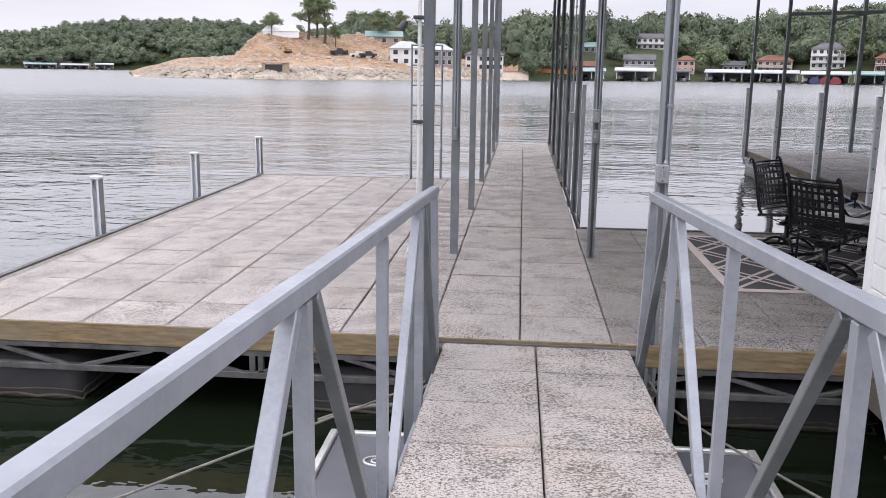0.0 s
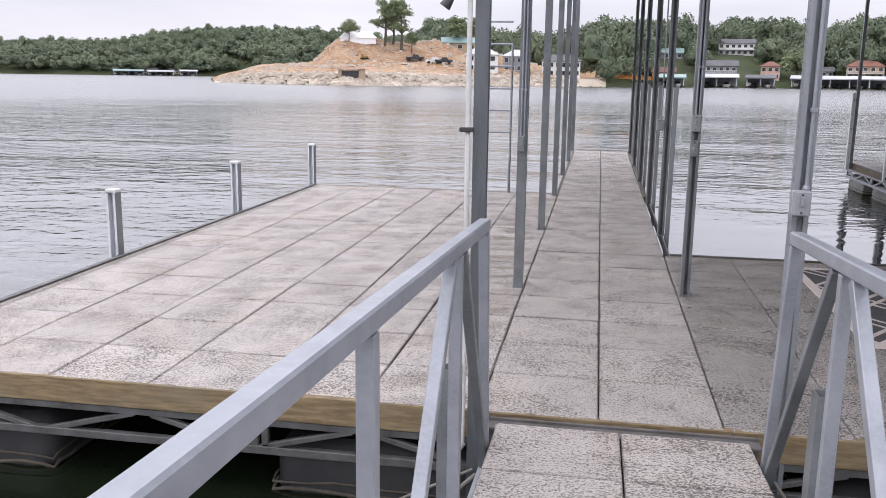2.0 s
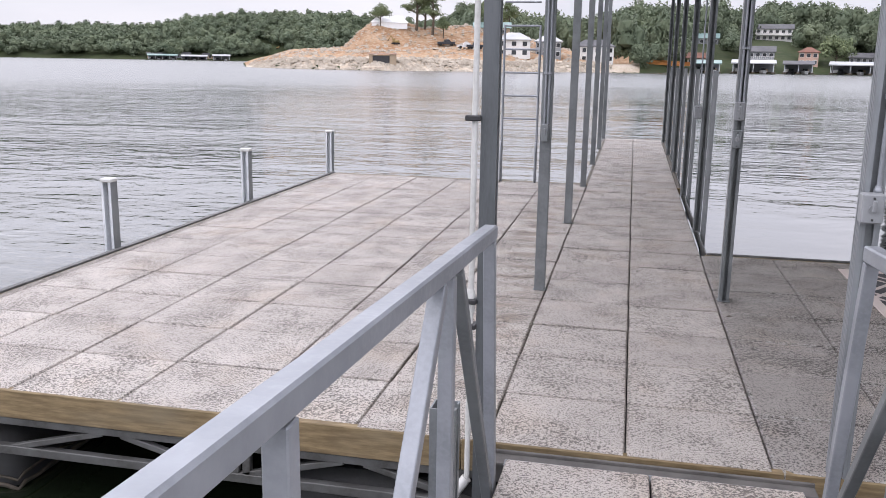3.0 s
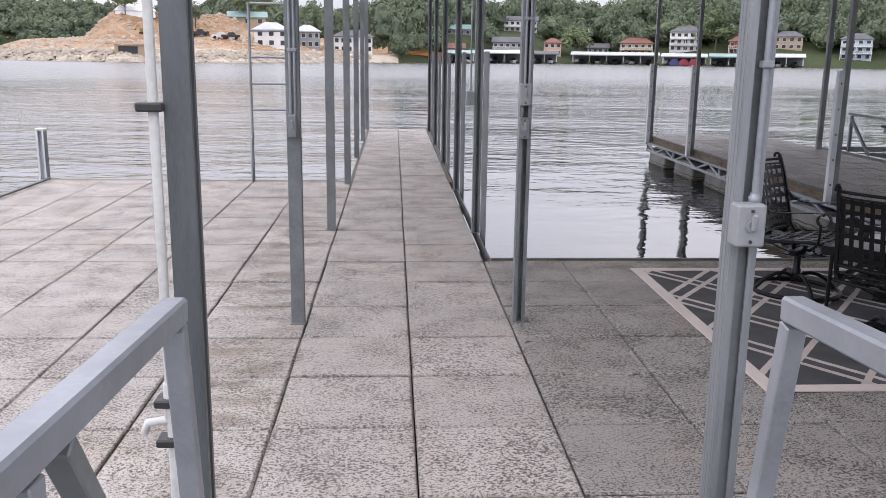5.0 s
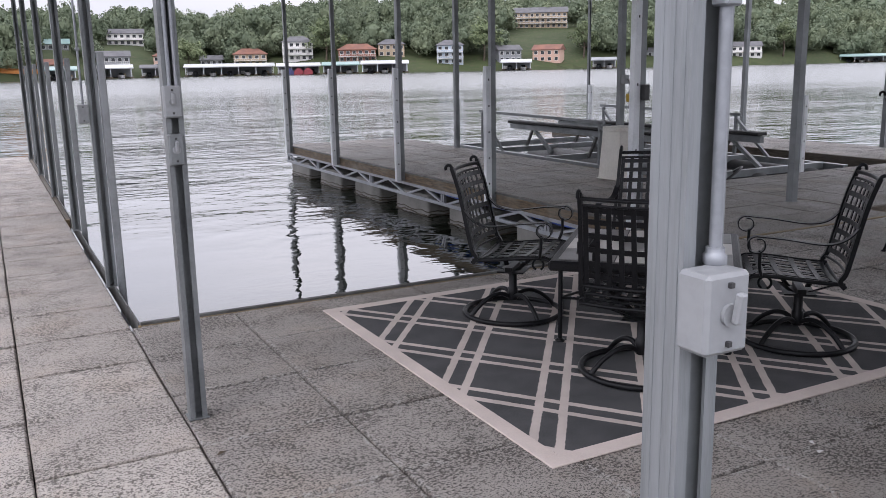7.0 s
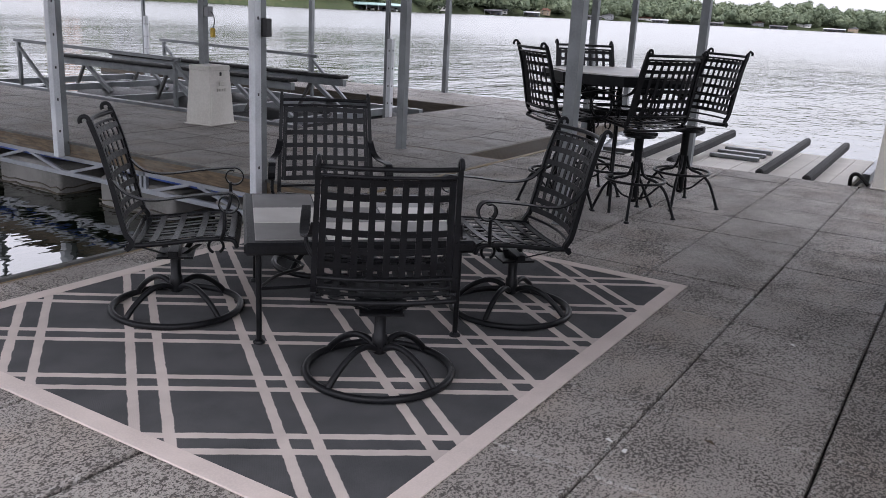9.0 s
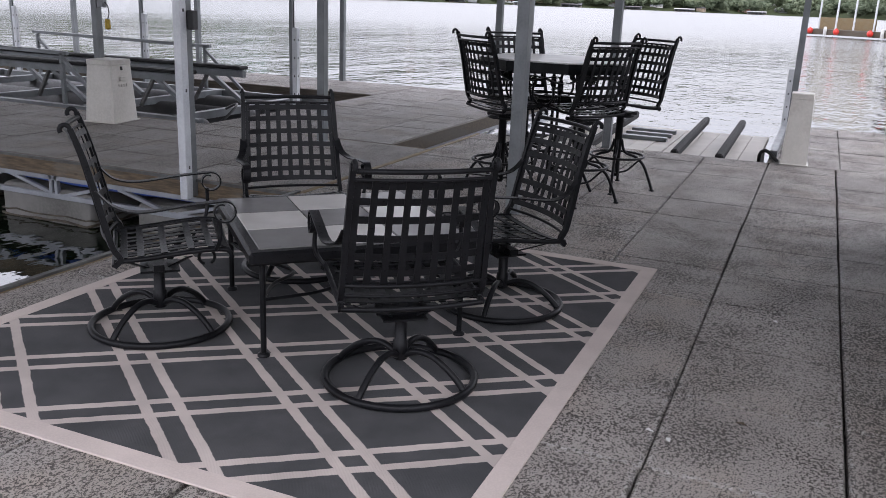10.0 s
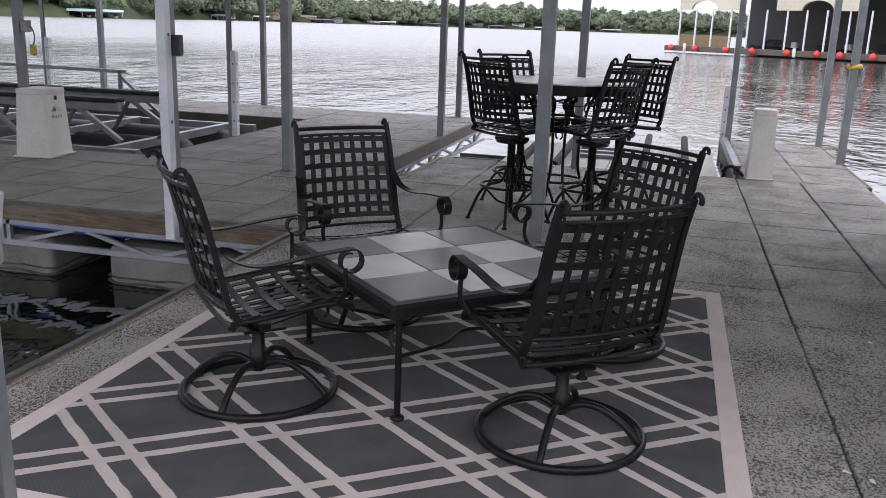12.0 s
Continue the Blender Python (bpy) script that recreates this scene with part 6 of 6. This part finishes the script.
digger(-23.0, 0.55, 2, "yellow earth mover near the headland tip")


def truck(a, el, paint, label):
    x, y, z = spot(a, el)
    t = thing("pickup_truck", label, "truck", pose(x, y, z, 0, 0, -a + 8) @ Matrix.Scale(0.8, 4))
    body = [(-2.8, 0.5), (2.8, 0.5), (2.8, 1.15), (1.5, 1.2), (0.9, 1.9), (-0.6, 1.9), (-0.8, 1.2), (-2.8, 1.2)]
    part("body", Geo().prism(body, -0.95, 0.95, Matrix.Rotation(radians(90), 4, "X")), paint, t)
    for px in (-1.8, 1.8):
        for py in (-0.9, 0.9):
            w = Geo().lathe([(0.42, -0.14), (0.45, 0), (0.42, 0.14)], 14)
            w.v = [(px + q[0], py + q[2], 0.42 + q[1]) for q in w.v]
            part("wheel", w, M_BLACK, t)


truck(-12.3, 0.95, M_HULL_D, "dark pickup truck parked on the bare ground")
truck(-11.0, 0.8, M_HULL_W, "white pickup truck parked on the bare ground")
truck(-10.4, 0.8, M_HULL_D, "black utility truck parked beside others")
for k in range(6):
    x, y, z = spot(1.2 + 0.55 * (k % 3), -0.1 + 0.12 * (k // 3))
    t = thing("steel_beam", "long orange steel beam stacked on the shore", "beam", pose(x, y, z + 0.3, 0, 3, -14 + 4 * k), "orange beams stacked on the shore")
    part("flange", Geo().box(-6, 6, -0.25, 0.25, 0.5, 0.58, 0.01).box(-6, 6, -0.25, 0.25, 0.0, 0.08, 0.01), M_ORANGE, t)
    part("web", Geo().box(-6, 6, -0.05, 0.05, 0.08, 0.5, 0.01), M_ORANGE, t)


# ---------------------------------------------------------------- shore docks and boats
def boat(x, y, turn, length, hull, label):
    t = thing("motor_boat", label, "boat", pose(x, y, WATER, 0, 0, turn))
    L, B = length / 2, length * 0.17
    rows = []
    for k in range(9):
        s = k / 8
        half = B * (1 - max(0, s - 0.45) ** 2 * 3.2)
        px = -L + length * s
        rows.append([(px, -half, 0.85 + 0.25 * s), (px, -half * 0.85, 0.1 + 0.2 * s), (px, 0, -0.2 + 0.5 * s ** 3), (px, half * 0.85, 0.1 + 0.2 * s), (px, half, 0.85 + 0.25 * s)])
    vs = [p for r in rows for p in r]
    fs = [(i * 5 + j, i * 5 + j + 1, i * 5 + 6 + j, i * 5 + 5 + j) for i in range(8) for j in range(4)] + [(0, 4, 3, 2, 1)]
    fs += [(i * 5 + 4, i * 5, i * 5 + 5, i * 5 + 9) for i in range(8)]
    part("hull", Geo().add(vs, fs), hull, t)
    part("windscreen", Geo().add([(0.1 * L, -B * 0.7, 1.0), (0.1 * L, B * 0.7, 1.0), (-0.15 * L, B * 0.6, 1.7), (-0.15 * L, -B * 0.6, 1.7), (0.13 * L, -B * 0.7, 1.0), (0.13 * L, B * 0.7, 1.0)], [(0, 1, 2, 3), (3, 2, 5, 4)]), M_PANE, t)
    part("engine", Geo().box(-L - 0.7, -L, -0.35, 0.35, 0.2, 1.5, 0.12), M_HULL_D if hull is M_HULL_W else M_HULL_W, t)


def covered_dock(a0, a1, out, roof_mat, label, ht=3.0, boats=True):
    """A boat dock along the shore: deck, posts, a low roof, boats in its slips."""
    am = (a0 + a1) / 2
    r = float(table(FAR_SHORE, am)) - out
    w = 2 * r * math.tan(radians(a1 - a0) / 2)
    t = thing("boat_dock", label, "boat dock", pose(r * math.sin(radians(am)), r * math.cos(radians(am)), WATER, 0, 0, -am), "covered docks along the shore")
    ht = ht * (0.9 + 0.2 * ((a0 * 7.3) % 1.0))
    part("deck", Geo().box(-w / 2, w / 2, 8.5, 10.5, 0.15, 0.6, 0.03), M_OLDWOOD, t)
    n = max(2, round(w / 5))
    for k in range(n + 1):
        px = -w / 2 + w * k / n
        part("finger", Geo().box(px - 0.5, px + 0.5, 0, 8.5, 0.15, 0.6, 0.03), M_OLDWOOD, t)
        for py in (0.3, 8.7):
            part("post", Geo().box(px - 0.09, px + 0.09, py - 0.09, py + 0.09, 0.6, ht, 0.01), M_SLEEVE, t)
    part("roof", Geo().add([(-w / 2 - 0.6, -0.8, ht), (w / 2 + 0.6, -0.8, ht), (w / 2 + 0.6, 11, ht), (-w / 2 - 0.6, 11, ht), (-w / 2 - 0.6, 5, ht + 0.9), (w / 2 + 0.6, 5, ht + 0.9), (-w / 2 - 0.6, -0.8, ht - 0.3), (w / 2 + 0.6, -0.8, ht - 0.3), (w / 2 + 0.6, 11, ht - 0.3), (-w / 2 - 0.6, 11, ht - 0.3)], [(0, 1, 5, 4), (2, 3, 4, 5), (1, 2, 5), (3, 0, 4), (0, 6, 7, 1), (1, 7, 8, 2), (2, 8, 9, 3), (3, 9, 6, 0), (6, 9, 8, 7)]), roof_mat, t)
    # added grey backing, stands in for the shade behind the slips
    part("back_panel", Geo().box(-w / 2, w / 2, 10.5, 10.7, 0.3, ht - 0.3, 0.02), M_WALL_G, t, "grey backing added for the shade under the roof")
    for k in range(n):
        px = -w / 2 + w * (k + 0.2 + 0.6 * ((k * 37) % 10) / 10) / n
        part("locker", Geo().box(px - 0.7, px + 0.7, 8.6, 9.4, 0.6, 1.5, 0.05), (M_HULL_W, M_WALL_T, M_COVER_B)[k % 3], t)
    if boats:
        for k in range(n):
            px = -w / 2 + w * (k + 0.5) / n
            wx, wy = math.cos(radians(am)), -math.sin(radians(am))
            ux, uy = math.sin(radians(am)), math.cos(radians(am))
            boat(r * ux + px * wx + 4.2 * ux, r * uy + px * wy + 4.2 * uy, 90 - am + 180, 6.2, (M_HULL_D, M_HULL_W)[k % 2], "moored motor boat in a covered slip")


for a0, a1, out, mt, lb in ((3.6, 5.2, 12, M_ROOF_G, "covered dock with a weathered green roof"), (6.0, 8.4, 13, M_ROOF_W, "covered dock with a pale roof"), (9.0, 10.6, 12, M_SHINGLE, "covered dock with a dark roof"), (11.6, 17.0, 16, M_ROOF_W, "long covered dock with a white roof"), (17.3, 19.9, 18, M_ROOF_W, "covered dock with a white roof and bright boats"), (20.2, 22.4, 14, M_ROOF_G, "covered dock with a greenish roof"), (22.7, 25.6, 14, M_ROOF_W, "covered dock with a pale roof"), (31.8, 33.6, 10, M_ROOF_W, "small covered dock with a white roof"), (37.6, 39.0, 10, M_WALL_G, "small grey covered dock"), (52.2, 55.2, 14, M_ROOF_G, "covered dock on a distant wooded shore"), (-30.9, -29.2, 14, M_ROOF_G, "covered docks below the far woods"), (-28.9, -27.4, 14, M_ROOF_W, "covered docks below the far woods"), (-27.0, -26.0, 14, M_ROOF_W, "covered docks below the far woods")):
    covered_dock(a0, a1, out, mt, lb)
for a0, a1 in ((60.5, 61.6), (63.0, 64.0), (66.6, 67.9), (71.0, 72.0), (74.0, 75.3), (78.0, 79.0), (81.0, 82.2), (85.3, 86.4)):
    covered_dock(a0, a1, 14, M_ROOF_W if int(a0) % 2 else M_SHINGLE, "distant covered dock across the lake", 3.4, False)
for k, a in enumerate((18.0, 18.6, 19.2)):
    r = float(table(FAR_SHORE, a)) - 21
    t = thing("boat_cover", "bright covered boat at the dock end", "boat cover", pose(r * math.sin(radians(a)), r * math.cos(radians(a)), WATER, 0, 0, -a))
    part("cover", Geo().prism([(-1.4, 0.2), (1.4, 0.2), (1.3, 1.3), (0.4, 2.1), (-0.4, 2.1), (-1.3, 1.3)], 0, 5, Matrix.Rotation(radians(90), 4, "X")), (M_COVER_B, M_COVER_R, M_COVER_R)[k], t)

# ---------------------------------------------------------------- large marina boathouse across the cove
marina = thing("marina_boathouse", "large cream marina boathouse with arched openings and red buoys", "boathouse", pose(100, 2.3, WATER, 0, 0, -126))
ML = 44.0
part("dock", Geo().box(0, ML, -1.6, 0.4, 0.2, 0.75, 0.03), M_OLDWOOD, marina)
part("end_wall", Geo().box(0.0, 6.5, 0.6, 0.8, 0.7, 1.9, 0.02), M_LUMBER, marina, "low wooden screen")
part("back_dock", Geo().box(0, ML, 12, 14, 0.2, 0.75, 0.03), M_OLDWOOD, marina)
part("roof", Geo().box(-1.0, ML + 1, -0.6, 14.5, 8.5, 8.8, 0.05), M_SHINGLE, marina)
for k in range(7):
    x0 = 0.5 + 6.2 * k
    arch = [(x0, 4.5), (x0 + 1.5, 4.5)] + [(x0 + 3.1 - 1.6 * math.cos(math.pi * i / 10), 4.5 + 0.95 * math.sin(math.pi * i / 10)) for i in range(11)] + [(x0 + 4.7, 4.5), (x0 + 6.2, 4.5), (x0 + 6.2, 8.5), (x0, 8.5)]
    if k % 2:
        arch = [(x0, 4.5), (x0 + 1.1, 4.5), (x0 + 1.1, 7.2), (x0 + 5.1, 7.2), (x0 + 5.1, 4.5), (x0 + 6.2, 4.5), (x0 + 6.2, 8.5), (x0, 8.5)]
    part("fascia", Geo().prism(arch, -0.15, 0.15, Matrix.Rotation(radians(90), 4, "X")), M_CREAM, marina, "cream upper wall with an opening")
    for px in (x0 + 0.1, x0 + 2.1, x0 + 4.1):
        part("post", Geo().box(px - 0.07, px + 0.07, -0.1, 0.05, 0.75, 4.55, 0.01), M_SLEEVE, marina)
    for off in (0.6, 3.6):
        buoy = Geo().lathe([(0.05, -0.3)] + [(0.3 * math.cos(radians(t)), 0.3 * math.sin(radians(t))) for t in range(-75, 76, 15)] + [(0.06, 0.35)], 14, (x0 + off + 1.2 * (k % 3) * 0.4, -1.95, 0.55))
        part("buoy", buoy, M_RED, marina, "round red buoy fender")
    part("fender", Geo().lathe([(0.1, 0), (0.16, 0.1), (0.16, 0.75), (0.1, 0.85)], 10, (x0 + 2.2, -1.75, 0.15)), M_PVC, marina, "white fender")
# near-black colour here is the boathouse's inner shade, painted on the wall
part("rear_wall", Geo().box(0, ML, 14.2, 14.5, 0.75, 8.5, 0.02), M_BOXDARK, marina, "rear wall coloured dark for interior shade")
wx, wy = math.cos(radians(-126)), math.sin(radians(-126))
for k in range(6):
    s = 9.0 + 5.9 * k
    boat(100 + wx * s - wy * 4.6, 2.3 + wy * s + wx * 4.6, -126 - 90, 8.5, M_HULL_D if k != 4 else M_HULL_W, "dark powerboat under the marina roof")

# ---------------------------------------------------------------- pavers, piece by piece
def paver_mesh(w, d, chip):
    g = Geo().box(0.003, w - 0.003, 0.005, d - 0.005, -0.05, 0.0, chip)
    return g.mesh("paver", M_PAVER)


def old_mesh(w, d, material=None):
    return Geo().box(0.003, w - 0.003, 0.004, d - 0.004, -0.05, 0.0, 0.007).mesh("paver", material or M_OLD)


PIECES = [paver_mesh(T, T, c) for c in (0.006, 0.008, 0.011)]
OLD_PIECE = old_mesh(T, T)
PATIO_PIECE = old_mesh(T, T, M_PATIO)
rnd = random.Random(5)


def lay(parent, x0, x1, y0, y1, z, old=None, drop=0.004):
    """Pavers from the south-west corner on, cut where the deck ends."""
    nx, ny = math.ceil((x1 - x0) / T - 0.12), math.ceil((y1 - y0) / T - 0.12)
    for i in range(nx):
        for j in range(ny):
            w, d = min(T, x1 - x0 - i * T), min(T, y1 - y0 - j * T)
            if i == nx - 1:
                w = x1 - x0 - i * T
            if j == ny - 1:
                d = y1 - y0 - j * T
            whole = abs(w - T) < 0.02 and abs(d - T) < 0.02
            if whole:
                me = {"old": OLD_PIECE, "patio": PATIO_PIECE}[old] if old else rnd.choice(PIECES)
            else:
                me = old_mesh(w, d, {"old": M_OLD, "patio": M_PATIO}[old]) if old else paver_mesh(w, d, 0.006)
            ob = part("paver", me, None, parent)
            ob.matrix_basis = pose(x0 + i * T, y0 + j * T + rnd.uniform(-0.004, 0.004), z - rnd.uniform(0, drop), rnd.uniform(-0.2, 0.2), rnd.uniform(-0.2, 0.2), rnd.uniform(-0.2, 0.2))


lay(main_frame, X0, T, 0.0, Y1, 0)
part("joint_sand", Geo().box(X0 + 0.02, -2 * T - 0.02, 0.02, Y1 - 0.02, -0.05, -0.013, 0.001), M_SAND, main_frame, "pale sand in the paver joints")
lay(walk_frame, -T, T, Y1, WALK_END, 0)
# patio and side finger take the pavers with roof shade in their colour
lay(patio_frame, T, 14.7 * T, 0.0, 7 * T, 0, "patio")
lay(finger_frame, 5.33, 7.74, 7 * T + 0.05, 15.96, FD_Z, "old")
lay(back_frame, 7.76, 13.43, 4.81, 7.10, FD_Z, "old")
lay(outer_frame, 11.78, 13.43, 7.13, 15.96, FD_Z, "old")
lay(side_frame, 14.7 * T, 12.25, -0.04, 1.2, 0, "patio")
# border strips that close the margin between the pavers and the edge boards
for name, par, x0, x1, y0, y1 in (("margin_strip", main_frame, X0 - 0.068, X0 - 0.002, 0.03, Y1), ("margin_strip", main_frame, X0 - 0.1, -0.62, Y1 + 0.003, Y1 + 0.085), ("margin_strip", patio_frame, 0.67, 5.28, 7 * T + 0.002, 7 * T + 0.034)):
    part(name, Geo().box(x0, x1, y0, y1, -0.05, -0.004, 0.003), M_PAVER, par)
